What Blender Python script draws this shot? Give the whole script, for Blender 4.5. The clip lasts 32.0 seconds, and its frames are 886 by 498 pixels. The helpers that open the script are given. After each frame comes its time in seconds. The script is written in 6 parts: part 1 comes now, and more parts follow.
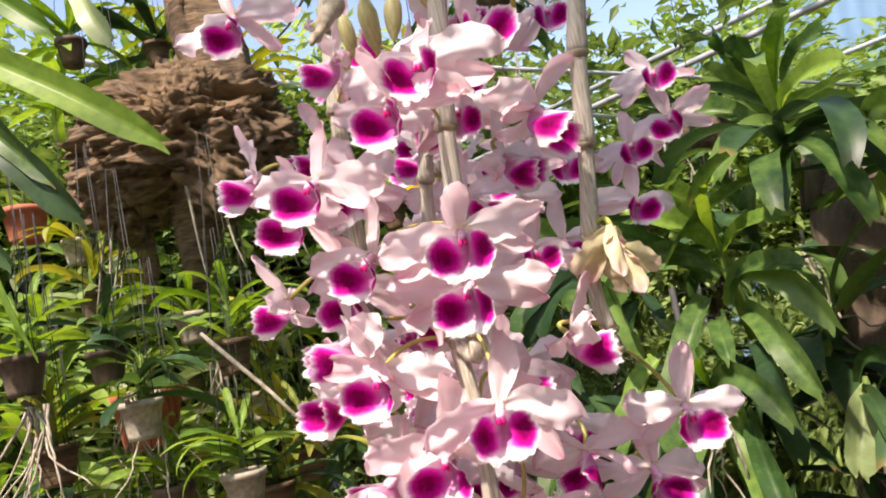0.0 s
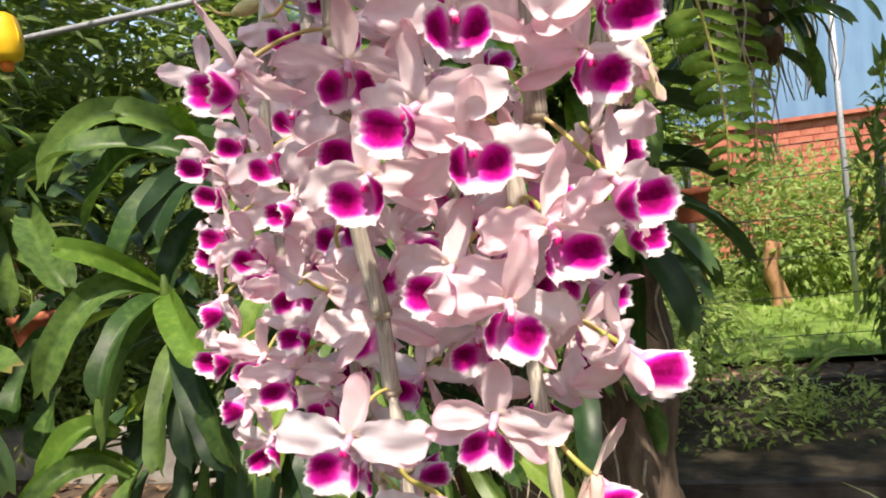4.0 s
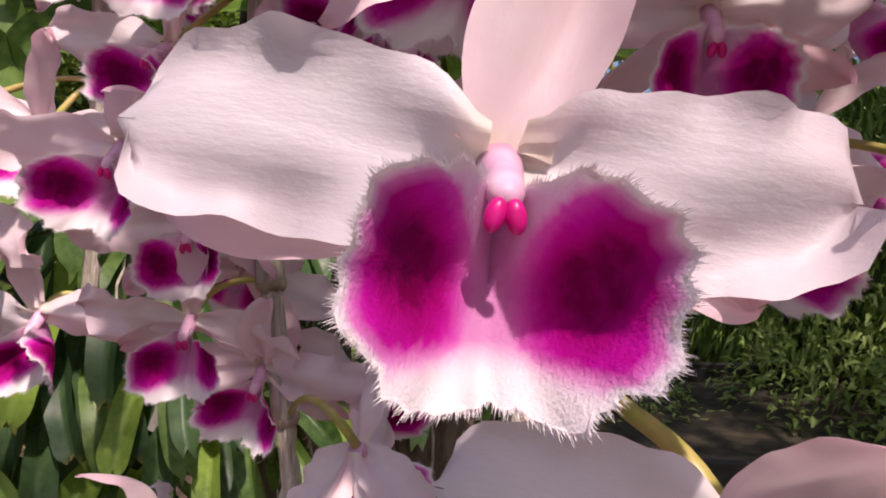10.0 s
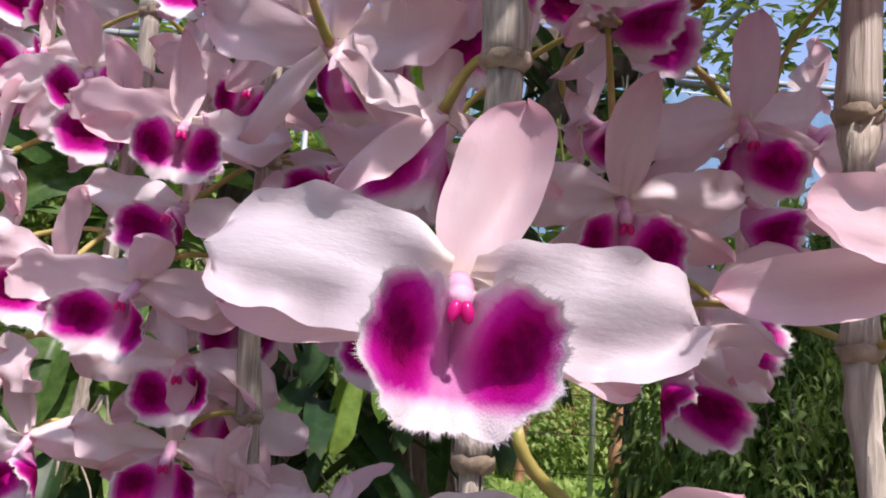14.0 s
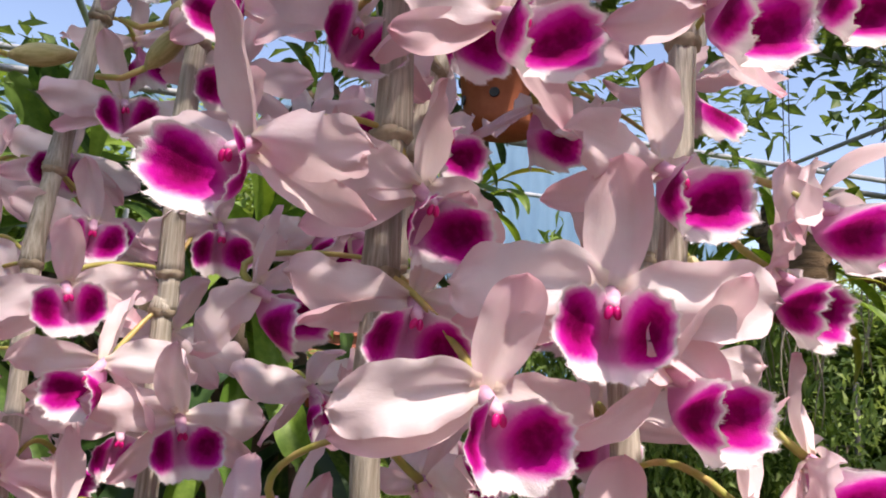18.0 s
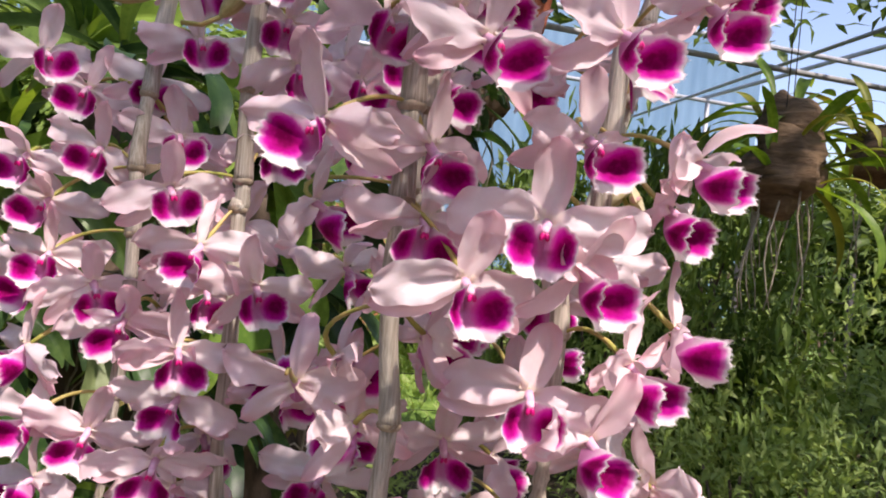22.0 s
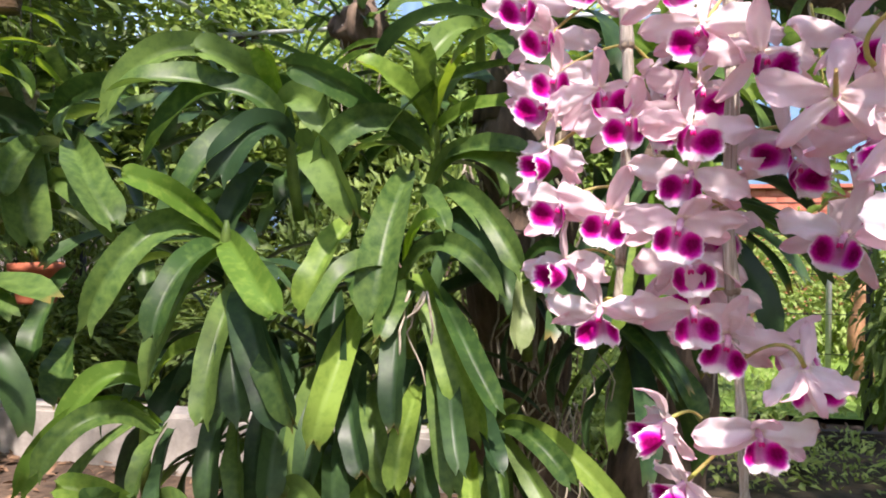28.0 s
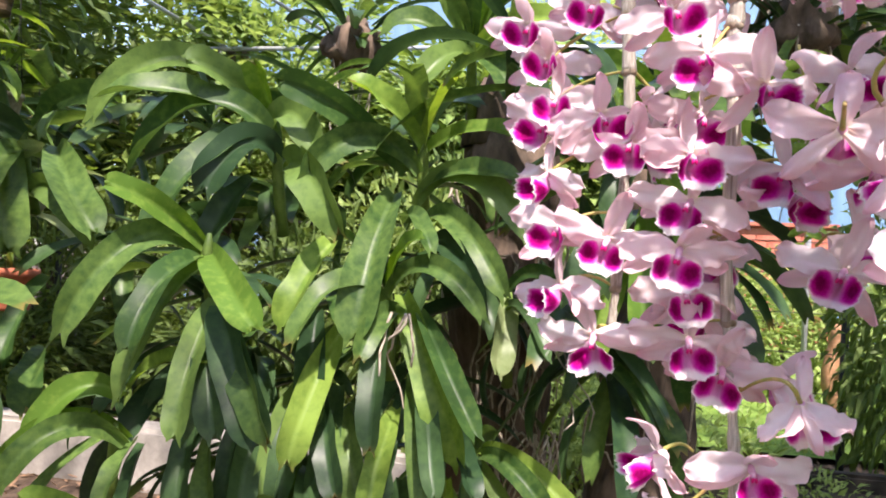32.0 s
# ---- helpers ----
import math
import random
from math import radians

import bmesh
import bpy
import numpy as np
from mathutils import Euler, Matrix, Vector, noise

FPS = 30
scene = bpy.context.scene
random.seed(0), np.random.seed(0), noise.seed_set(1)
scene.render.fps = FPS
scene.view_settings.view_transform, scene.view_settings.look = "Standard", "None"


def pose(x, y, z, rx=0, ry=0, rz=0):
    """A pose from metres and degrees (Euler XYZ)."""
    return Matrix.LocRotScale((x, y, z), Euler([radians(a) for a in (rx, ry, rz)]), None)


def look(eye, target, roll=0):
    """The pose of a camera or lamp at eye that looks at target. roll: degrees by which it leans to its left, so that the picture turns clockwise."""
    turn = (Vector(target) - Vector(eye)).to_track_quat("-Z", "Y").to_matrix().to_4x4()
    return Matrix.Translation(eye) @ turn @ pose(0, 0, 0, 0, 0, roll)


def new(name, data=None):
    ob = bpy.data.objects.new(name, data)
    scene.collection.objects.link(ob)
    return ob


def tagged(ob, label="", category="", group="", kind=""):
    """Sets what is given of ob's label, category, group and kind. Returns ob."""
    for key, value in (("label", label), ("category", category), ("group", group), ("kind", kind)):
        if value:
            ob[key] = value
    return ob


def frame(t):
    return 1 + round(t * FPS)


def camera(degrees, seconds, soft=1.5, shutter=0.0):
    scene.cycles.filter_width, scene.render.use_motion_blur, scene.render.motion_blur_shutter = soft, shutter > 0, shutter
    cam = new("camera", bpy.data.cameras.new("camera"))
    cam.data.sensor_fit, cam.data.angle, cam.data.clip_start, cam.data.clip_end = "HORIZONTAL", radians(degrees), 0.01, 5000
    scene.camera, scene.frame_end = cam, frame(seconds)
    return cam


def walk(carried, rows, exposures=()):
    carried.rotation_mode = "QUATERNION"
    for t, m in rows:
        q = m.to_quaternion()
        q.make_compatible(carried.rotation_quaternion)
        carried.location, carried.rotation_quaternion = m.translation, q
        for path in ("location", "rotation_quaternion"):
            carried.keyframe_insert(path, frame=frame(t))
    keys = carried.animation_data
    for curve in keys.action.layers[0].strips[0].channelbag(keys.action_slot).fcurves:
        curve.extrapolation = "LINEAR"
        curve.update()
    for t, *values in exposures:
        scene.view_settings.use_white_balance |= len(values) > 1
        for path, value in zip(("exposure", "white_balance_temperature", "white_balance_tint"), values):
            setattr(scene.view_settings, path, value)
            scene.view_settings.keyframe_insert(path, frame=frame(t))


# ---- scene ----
cam = camera(61.3, 32.0, soft=1.9)
PATH = [
    (0.0, 0.2751, 0.0546, 1.3747, 97.48, 10.29, 50.19),
    (0.5, 0.2516, 0.0449, 1.3674, 96.50, 10.15, 45.62),
    (1.0, 0.2358, 0.0273, 1.3703, 95.53, 10.51, 38.97),
    (1.5, 0.2196, 0.0258, 1.3791, 94.31, 10.06, 34.01),
    (2.0, 0.1942, 0.0242, 1.3960, 94.04, 9.71, 29.64),
    (2.5, 0.1688, 0.0122, 1.4060, 94.83, 9.35, 26.73),
    (3.0, 0.1475, -0.0116, 1.3865, 92.93, 8.67, 24.04),
    (3.5, 0.1214, -0.0242, 1.3614, 90.38, 7.78, 21.26),
    (4.0, 0.0926, -0.0253, 1.3505, 86.54, 7.08, 14.61),
    (4.5, 0.0558, -0.0268, 1.3412, 85.73, 5.00, 8.97),
    (6.5, -0.0117, 0.0192, 1.3016, 84.02, 2.43, 0.47),
    (7.0, -0.0156, 0.0335, 1.2826, 84.04, 0.74, -1.01),
    (7.5, -0.0250, 0.0585, 1.2709, 81.27, 0.85, -2.43),
    (8.0, -0.0099, 0.0862, 1.2668, 80.65, 1.00, -0.65),
    (8.5, -0.0268, 0.1151, 1.2699, 80.86, -1.04, -0.77),
    (9.0, -0.0314, 0.1435, 1.2725, 82.88, -0.90, -0.18),
    (9.5, -0.0276, 0.1608, 1.2667, 83.19, -0.04, 1.45),
    (10.0, -0.0249, 0.1672, 1.2685, 83.69, -1.23, -0.53),
    (10.5, -0.0242, 0.1673, 1.2698, 85.19, -0.12, 0.35),
    (11.0, -0.0241, 0.1686, 1.2650, 88.21, -0.97, 1.21),
    (11.5, -0.0239, 0.1638, 1.2577, 91.10, -2.47, -1.07),
    (12.0, -0.0178, 0.1513, 1.2545, 95.57, -4.25, -1.10),
    (12.5, -0.0228, 0.1399, 1.2561, 96.15, -4.52, -1.47),
    (13.0, -0.0263, 0.1414, 1.2545, 95.52, -3.56, -2.86),
    (13.5, -0.0203, 0.1429, 1.2516, 96.62, -3.88, -1.35),
    (14.0, -0.0268, 0.1372, 1.2613, 97.36, -3.91, -3.58),
    (14.5, -0.0378, 0.1268, 1.2693, 98.55, -3.44, -6.85),
    (16.5, -0.0632, 0.0980, 1.3219, 98.39, -1.90, -13.56),
    (17.0, -0.0602, 0.0940, 1.3345, 98.96, -2.12, -15.33),
    (17.5, -0.0443, 0.0860, 1.3520, 99.15, -2.08, -13.98),
    (18.0, -0.0481, 0.0843, 1.3665, 99.64, -3.20, -16.09),
    (18.5, -0.0535, 0.0899, 1.3724, 98.94, -4.35, -17.12),
    (19.0, -0.0472, 0.0793, 1.3831, 98.27, -4.14, -14.75),
    (19.5, -0.0591, 0.0634, 1.3915, 98.15, -4.47, -18.19),
    (20.0, -0.0654, 0.0505, 1.3982, 98.57, -4.27, -19.27),
    (20.5, -0.0568, 0.0310, 1.3998, 98.38, -5.17, -17.52),
    (21.0, -0.0742, 0.0141, 1.3980, 96.15, -5.53, -18.68),
    (21.5, -0.0777, 0.0033, 1.3833, 92.19, -5.40, -18.08),
    (22.0, -0.0704, -0.0038, 1.3730, 90.09, -5.45, -15.47),
    (22.5, -0.0831, -0.0038, 1.3618, 88.07, -5.91, -15.31),
    (23.0, -0.0769, -0.0127, 1.3536, 85.59, -4.61, -11.61),
    (23.5, -0.0859, -0.0097, 1.3458, 83.67, -4.31, -10.80),
    (24.0, -0.0859, -0.0142, 1.3402, 82.97, -3.13, -8.74),
    (24.5, -0.0808, -0.0278, 1.3377, 83.47, -0.50, -3.70),
    (25.0, -0.0849, -0.0237, 1.3343, 83.18, 0.47, 0.01),
    (25.5, -0.0830, -0.0169, 1.3316, 82.98, 0.76, 3.15),
    (26.0, -0.0739, -0.0218, 1.3309, 84.26, 0.91, 6.97),
    (26.5, -0.0917, -0.0325, 1.3266, 85.79, 1.57, 9.80),
    (28.5, -0.1345, -0.0313, 1.2506, 88.78, -0.65, 12.24),
    (29.0, -0.1346, -0.0224, 1.2445, 85.85, -1.18, 12.48),
    (29.5, -0.1386, -0.0221, 1.2419, 85.10, -1.58, 13.71),
    (30.0, -0.1422, -0.0200, 1.2454, 85.73, -1.71, 13.95),
    (30.5, -0.1419, -0.0142, 1.2497, 86.43, -2.27, 13.89),
    (31.0, -0.1381, -0.0162, 1.2553, 87.94, -2.61, 13.64),
    (31.5, -0.1378, -0.0202, 1.2602, 89.01, -2.41, 12.55),
    (32.0, -0.1404, -0.0264, 1.2641, 90.43, -2.64, 10.37),
]
EXPOSURES = [(0.0, 1.6, 7250, 21), (3.0, 1.58, 7300, 16), (4.5, 1.32, 7100, 20), (7.0, 1.15, 6700, 26), (9.0, 0.90, 6800, 30), (9.5, 0.84, 7000, 30), (10.0, 0.88, 7000, 32), (11.5, 0.97, 6600, 27), (14.0, 1.02, 6400, 28), (17.0, 1.1, 6800, 22),
             (20.0, 1.1, 7100, 21), (21.0, 1.05, 7000, 23), (23.0, 1.2, 6800, 27), (25.0, 1.3, 6800, 27), (26.5, 1.45, 6700, 28), (29.0, 1.9, 6700, 25), (32.0, 1.9, 6700, 25)]
walk(cam, [(t, pose(*p)) for t, *p in PATH], EXPOSURES)

# ---- world and sun ----
SUN_ELEV, SUN_AZ = 56.0, 21.0   # degrees; azimuth measured from -y (behind the camera) towards +x
world = bpy.data.worlds.new("sky")
world.use_nodes = True
scene.world = world
wn = world.node_tree.nodes
sky = wn.new("ShaderNodeTexSky")
sky.sky_type, sky.sun_disc = "NISHITA", False
sky.sun_elevation, sky.sun_rotation = radians(SUN_ELEV), radians(180 - SUN_AZ)
world.node_tree.links.new(sky.outputs[0], wn["Background"].inputs[0])
wn["Background"].inputs[1].default_value = 0.125
sun = new("sun", bpy.data.lights.new("sun", "SUN"))
sun.data.energy, sun.data.angle, sun.data.color = 3.0, radians(1.5), (1.0, 0.95, 0.87)
_a = radians(SUN_AZ)
_d = Vector((math.sin(_a) * math.cos(radians(SUN_ELEV)), -math.cos(_a) * math.cos(radians(SUN_ELEV)), math.sin(radians(SUN_ELEV))))
sun.matrix_world = look(_d * 10, (0, 0, 0))


# ---- materials ----
def mat(name, rough=0.5, metal=0.0, spec=0.5):
    m = bpy.data.materials.new(name)
    m.use_nodes = True
    b = m.node_tree.nodes["Principled BSDF"]
    b.inputs["Roughness"].default_value = rough
    b.inputs["Metallic"].default_value = metal
    b.inputs["Specular IOR Level"].default_value = spec
    return m, m.node_tree.nodes, m.node_tree.links, b


def ramp(nodes, stops):
    r = nodes.new("ShaderNodeValToRGB")
    e = r.color_ramp.elements
    e[0].position, e[0].color = stops[0][0], (*stops[0][1], 1)
    e[1].position, e[1].color = stops[-1][0], (*stops[-1][1], 1)
    for p, c in stops[1:-1]:
        e.new(p).color = (*c, 1)
    return r


def noise_tex(nodes, links, scale, detail=4.0, rough=0.55, coord="Object", stretch=None):
    tc = nodes.new("ShaderNodeTexCoord")
    n = nodes.new("ShaderNodeTexNoise")
    n.inputs["Scale"].default_value, n.inputs["Detail"].default_value, n.inputs["Roughness"].default_value = scale, detail, rough
    if stretch:
        mp = nodes.new("ShaderNodeMapping")
        mp.inputs["Scale"].default_value = stretch
        links.new(tc.outputs[coord], mp.inputs[0])
        links.new(mp.outputs[0], n.inputs["Vector"])
    else:
        links.new(tc.outputs[coord], n.inputs["Vector"])
    return n


def bump(nodes, links, b, height, strength, dist):
    bp = nodes.new("ShaderNodeBump")
    bp.inputs["Strength"].default_value, bp.inputs["Distance"].default_value = strength, dist
    links.new(height, bp.inputs["Height"])
    links.new(bp.outputs[0], b.inputs["Normal"])
    return bp


def mix_rgb(nodes, links, fac, a, b, kind="MIX"):
    m = nodes.new("ShaderNodeMix")
    m.data_type, m.blend_type = "RGBA", kind
    for sock, v in ((m.inputs[0], fac), (m.inputs[6], a), (m.inputs[7], b)):
        if isinstance(v, bpy.types.NodeSocket):
            links.new(v, sock)
        elif isinstance(v, (int, float)):
            sock.default_value = v
        else:
            sock.default_value = (*v, 1)
    return m.outputs[2]


def simple(name, dark, light, scale, rough=0.6, bumpd=0.0, metal=0.0, detail=6.0, stretch=None, spec=0.4, vary=0.0):
    """Noise-mottled surface of two tones with relief; vary: value change from piece to piece."""
    m, n, l, b = mat(name, rough, metal, spec)
    t = noise_tex(n, l, scale, detail, 0.6, stretch=stretch)
    t2 = noise_tex(n, l, scale * 0.13, 3.0, 0.6)
    r = ramp(n, [(0.3, dark), (0.72, light)])
    ma = n.new("ShaderNodeMath")
    ma.operation = "MULTIPLY_ADD"
    l.new(t2.outputs[0], ma.inputs[0])
    ma.inputs[1].default_value = 0.6
    ma.inputs[2].default_value = -0.3
    ad = n.new("ShaderNodeMath")
    l.new(t.outputs[0], ad.inputs[0])
    l.new(ma.outputs[0], ad.inputs[1])
    l.new(ad.outputs[0], r.inputs[0])
    col = r.outputs[0]
    if vary:
        oi = n.new("ShaderNodeObjectInfo")
        hs = n.new("ShaderNodeHueSaturation")
        mr = n.new("ShaderNodeMapRange")
        mr.inputs[3].default_value, mr.inputs[4].default_value = 1 - vary, 1 + vary
        l.new(oi.outputs["Random"], mr.inputs[0])
        l.new(mr.outputs[0], hs.inputs["Value"])
        l.new(col, hs.inputs["Color"])
        col = hs.outputs[0]
    l.new(col, b.inputs["Base Color"])
    if bumpd:
        bump(n, l, b, t.outputs[0], 0.6, bumpd)
    return m


def leafy(name, dark, light, trans=0.3, rough=0.42, scale=60.0, vary=0.25):
    """Leaf blade: two greens, lengthwise veins from the mesh's 'tone' attribute, light that shines through."""
    m, n, l, b = mat(name, rough, 0, 0.28)
    at = n.new("ShaderNodeAttribute")
    at.attribute_name = "tone"
    sp = n.new("ShaderNodeSeparateColor")
    l.new(at.outputs[0], sp.inputs[0])
    t = noise_tex(n, l, scale, 4.0)
    oi = n.new("ShaderNodeObjectInfo")
    ad = n.new("ShaderNodeMath")
    ad.operation = "MULTIPLY_ADD"
    l.new(oi.outputs["Random"], ad.inputs[0])
    ad.inputs[1].default_value = 0.55
    l.new(t.outputs[0], ad.inputs[2])
    sb = n.new("ShaderNodeMath")
    sb.operation = "SUBTRACT"
    l.new(ad.outputs[0], sb.inputs[0])
    sb.inputs[1].default_value = 0.28
    r = ramp(n, [(0.25, dark), (0.75, light)])
    l.new(sb.outputs[0], r.inputs[0])
    pale = [min(1, c * 1.35 + 0.01) for c in light]
    col = mix_rgb(n, l, sp.outputs[1], r.outputs[0], pale)       # midrib and base
    brown = mix_rgb(n, l, sp.outputs[2], col, (0.22, 0.17, 0.05))  # dry tips
    l.new(brown, b.inputs["Base Color"])
    bump(n, l, b, sp.outputs[0], 0.35, 0.0015)
    tr = n.new("ShaderNodeBsdfTranslucent")
    hs = n.new("ShaderNodeHueSaturation")
    hs.inputs["Saturation"].default_value, hs.inputs["Value"].default_value = 1.15, 1.3
    hs.inputs["Hue"].default_value = 0.485
    l.new(brown, hs.inputs["Color"])
    l.new(hs.outputs[0], tr.inputs[0])
    mx = n.new("ShaderNodeMixShader")
    mx.inputs[0].default_value = trans
    l.new(b.outputs[0], mx.inputs[1])
    l.new(tr.outputs[0], mx.inputs[2])
    l.new(mx.outputs[0], n["Material Output"].inputs[0])
    return m


def petal_material(name="petal", low=(0.88, 0.73, 0.72), high=(0.93, 0.87, 0.845)):
    m, n, l, b = mat(name, 0.42, 0, 0.35)
    at = n.new("ShaderNodeAttribute")
    at.attribute_name = "tone"
    sp = n.new("ShaderNodeSeparateColor")
    l.new(at.outputs[0], sp.inputs[0])
    t = noise_tex(n, l, 140.0, 3.0)
    oi = n.new("ShaderNodeObjectInfo")
    base = ramp(n, [(0.25, low), (0.8, high)])
    ad = n.new("ShaderNodeMath")
    ad.operation = "MULTIPLY_ADD"
    l.new(oi.outputs["Random"], ad.inputs[0])
    ad.inputs[1].default_value = 0.5
    sc = n.new("ShaderNodeMath")
    sc.operation = "MULTIPLY_ADD"
    l.new(t.outputs[0], sc.inputs[0])
    sc.inputs[1].default_value, sc.inputs[2].default_value = 0.7, -0.1
    l.new(sc.outputs[0], ad.inputs[2])
    l.new(ad.outputs[0], base.inputs[0])
    c1 = mix_rgb(n, l, sp.outputs[0], base.outputs[0], (0.83, 0.46, 0.56))   # pink towards the tip
    c2 = mix_rgb(n, l, sp.outputs[1], c1, (0.86, 0.80, 0.52))                 # creamy yellow base
    l.new(c2, b.inputs["Base Color"])
    b.inputs["Coat Weight"].default_value = 0.0
    vein = n.new("ShaderNodeMath")
    l.new(sp.outputs[2], vein.inputs[0])
    t3 = noise_tex(n, l, 420.0, 5.0, 0.65, stretch=(0.30, 1.0, 1.0))
    sc3 = n.new("ShaderNodeMath")
    sc3.operation = "MULTIPLY"
    l.new(t3.outputs[0], sc3.inputs[0])
    sc3.inputs[1].default_value = 1.6
    l.new(sc3.outputs[0], vein.inputs[1])
    bump(n, l, b, vein.outputs[0], 0.30, 0.0005)
    tr = n.new("ShaderNodeBsdfTranslucent")
    l.new(c2, tr.inputs[0])
    mx = n.new("ShaderNodeMixShader")
    mx.inputs[0].default_value = 0.38
    l.new(b.outputs[0], mx.inputs[1])
    l.new(tr.outputs[0], mx.inputs[2])
    l.new(mx.outputs[0], n["Material Output"].inputs[0])
    return m


def lip_material():
    m, n, l, b = mat("lip", 0.75, 0, 0.06)
    at = n.new("ShaderNodeAttribute")
    at.attribute_name = "tone"
    sp = n.new("ShaderNodeSeparateColor")
    l.new(at.outputs[0], sp.inputs[0])
    t = noise_tex(n, l, 420.0, 4.0)
    ad = n.new("ShaderNodeMath")
    ad.operation = "MULTIPLY_ADD"
    l.new(t.outputs[0], ad.inputs[0])
    ad.inputs[1].default_value = 0.32
    sb = n.new("ShaderNodeMath")
    sb.operation = "SUBTRACT"
    l.new(sp.outputs[0], sb.inputs[0])
    sb.inputs[1].default_value = 0.16
    l.new(sb.outputs[0], ad.inputs[2])
    spot = ramp(n, [(0.0, (0.90, 0.80, 0.83)), (0.16, (0.86, 0.52, 0.74)), (0.34, (0.79, 0.08, 0.52)), (0.60, (0.60, 0.010, 0.34)), (0.84, (0.41, 0.004, 0.18)), (1.0, (0.20, 0.001, 0.07))])
    l.new(ad.outputs[0], spot.inputs[0])
    c1 = mix_rgb(n, l, sp.outputs[1], spot.outputs[0], (0.66, 0.22, 0.50))   # lavender groove
    c2 = mix_rgb(n, l, sp.outputs[2], c1, (0.90, 0.86, 0.85))                # white fringe
    l.new(c2, b.inputs["Base Color"])
    t3 = noise_tex(n, l, 2200.0, 2.0)
    bump(n, l, b, t3.outputs[0], 0.5, 0.0004)
    tr = n.new("ShaderNodeBsdfTranslucent")
    l.new(c2, tr.inputs[0])
    mx = n.new("ShaderNodeMixShader")
    mx.inputs[0].default_value = 0.22
    l.new(b.outputs[0], mx.inputs[1])
    l.new(tr.outputs[0], mx.inputs[2])
    l.new(mx.outputs[0], n["Material Output"].inputs[0])
    return m


PETAL, LIP = petal_material("petal", (0.90, 0.75, 0.76), (0.955, 0.895, 0.885)), lip_material()
SEPAL = petal_material("sepal", (0.88, 0.665, 0.685), (0.93, 0.81, 0.80))
WHITE = petal_material("white_petal", (0.83, 0.78, 0.805), (0.92, 0.90, 0.905))
WILT = petal_material("wilted_petal", (0.88, 0.68, 0.56), (0.92, 0.82, 0.71))
FADE = petal_material("faded_petal", (0.50, 0.47, 0.20), (0.78, 0.72, 0.46))
COLUMN = simple("column_flesh", (0.66, 0.34, 0.50), (0.80, 0.54, 0.64), 260, 0.4)
ANTHER = simple("anther_cap", (0.50, 0.004, 0.13), (0.72, 0.02, 0.26), 500, 0.3)
PEDICEL = simple("pedicel", (0.30, 0.34, 0.06), (0.56, 0.40, 0.15), 160, 0.4)
CANE = simple("cane_sheath", (0.27, 0.24, 0.18), (0.66, 0.62, 0.52), 110, 0.6, 0.0016, stretch=(9, 9, 0.25), vary=0.12)
CANE_DARK = simple("cane_node", (0.20, 0.16, 0.10), (0.50, 0.43, 0.32), 220, 0.7, 0.0008)
DRYBUD = simple("dry_bract", (0.36, 0.33, 0.12), (0.60, 0.54, 0.28), 150, 0.5, stretch=(6, 6, 0.6))
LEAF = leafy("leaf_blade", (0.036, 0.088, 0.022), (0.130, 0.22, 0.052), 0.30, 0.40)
# Shade is put into this darker blade colour, for inner and lower leaves.
LEAF_DARK = leafy("shaded_leaf_blade", (0.020, 0.050, 0.020), (0.052, 0.105, 0.036), 0.2, 0.4)
# Sunlight is put into this brighter blade colour.
LEAF_BRIGHT = leafy("sunlit_leaf_blade", (0.10, 0.205, 0.03), (0.25, 0.385, 0.07), 0.40, 0.42)
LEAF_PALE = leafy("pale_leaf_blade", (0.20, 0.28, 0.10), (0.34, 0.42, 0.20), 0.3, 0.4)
LEAF2 = leafy("leaf_back", (0.085, 0.15, 0.036), (0.22, 0.33, 0.07), 0.3, 0.5, 40)
BARK = simple("bark", (0.042, 0.031, 0.022), (0.18, 0.13, 0.09), 34, 0.85, 0.012, stretch=(1, 1, 0.35))
SOIL = simple("soil", (0.045, 0.030, 0.020), (0.14, 0.095, 0.060), 22, 0.95, 0.01)
CONCRETE = simple("concrete", (0.24, 0.23, 0.20), (0.42, 0.39, 0.34), 14, 0.85, 0.003)
TERRACOTTA = simple("terracotta", (0.34, 0.09, 0.04), (0.50, 0.16, 0.08), 30, 0.75, 0.0015)
STEEL = simple("galvanised_steel", (0.34, 0.36, 0.37), (0.52, 0.53, 0.54), 40, 0.5, 0, 0.3)
BLACKPL = simple("black_plastic", (0.012, 0.012, 0.013), (0.03, 0.03, 0.03), 60, 0.45)
WIRE = simple("dark_wire", (0.02, 0.02, 0.02), (0.06, 0.06, 0.055), 60, 0.7)
YELLOW = simple("yellow_plastic", (0.72, 0.42, 0.01), (0.85, 0.55, 0.03), 50, 0.35)
ORANGE = simple("orange_plastic", (0.70, 0.16, 0.02), (0.80, 0.25, 0.05), 50, 0.4)
REDROOF = simple("red_roof", (0.38, 0.10, 0.06), (0.52, 0.19, 0.12), 9, 0.8, 0.004)
ROOTS = simple("aerial_roots", (0.24, 0.20, 0.14), (0.48, 0.43, 0.34), 80, 0.8, 0.001)


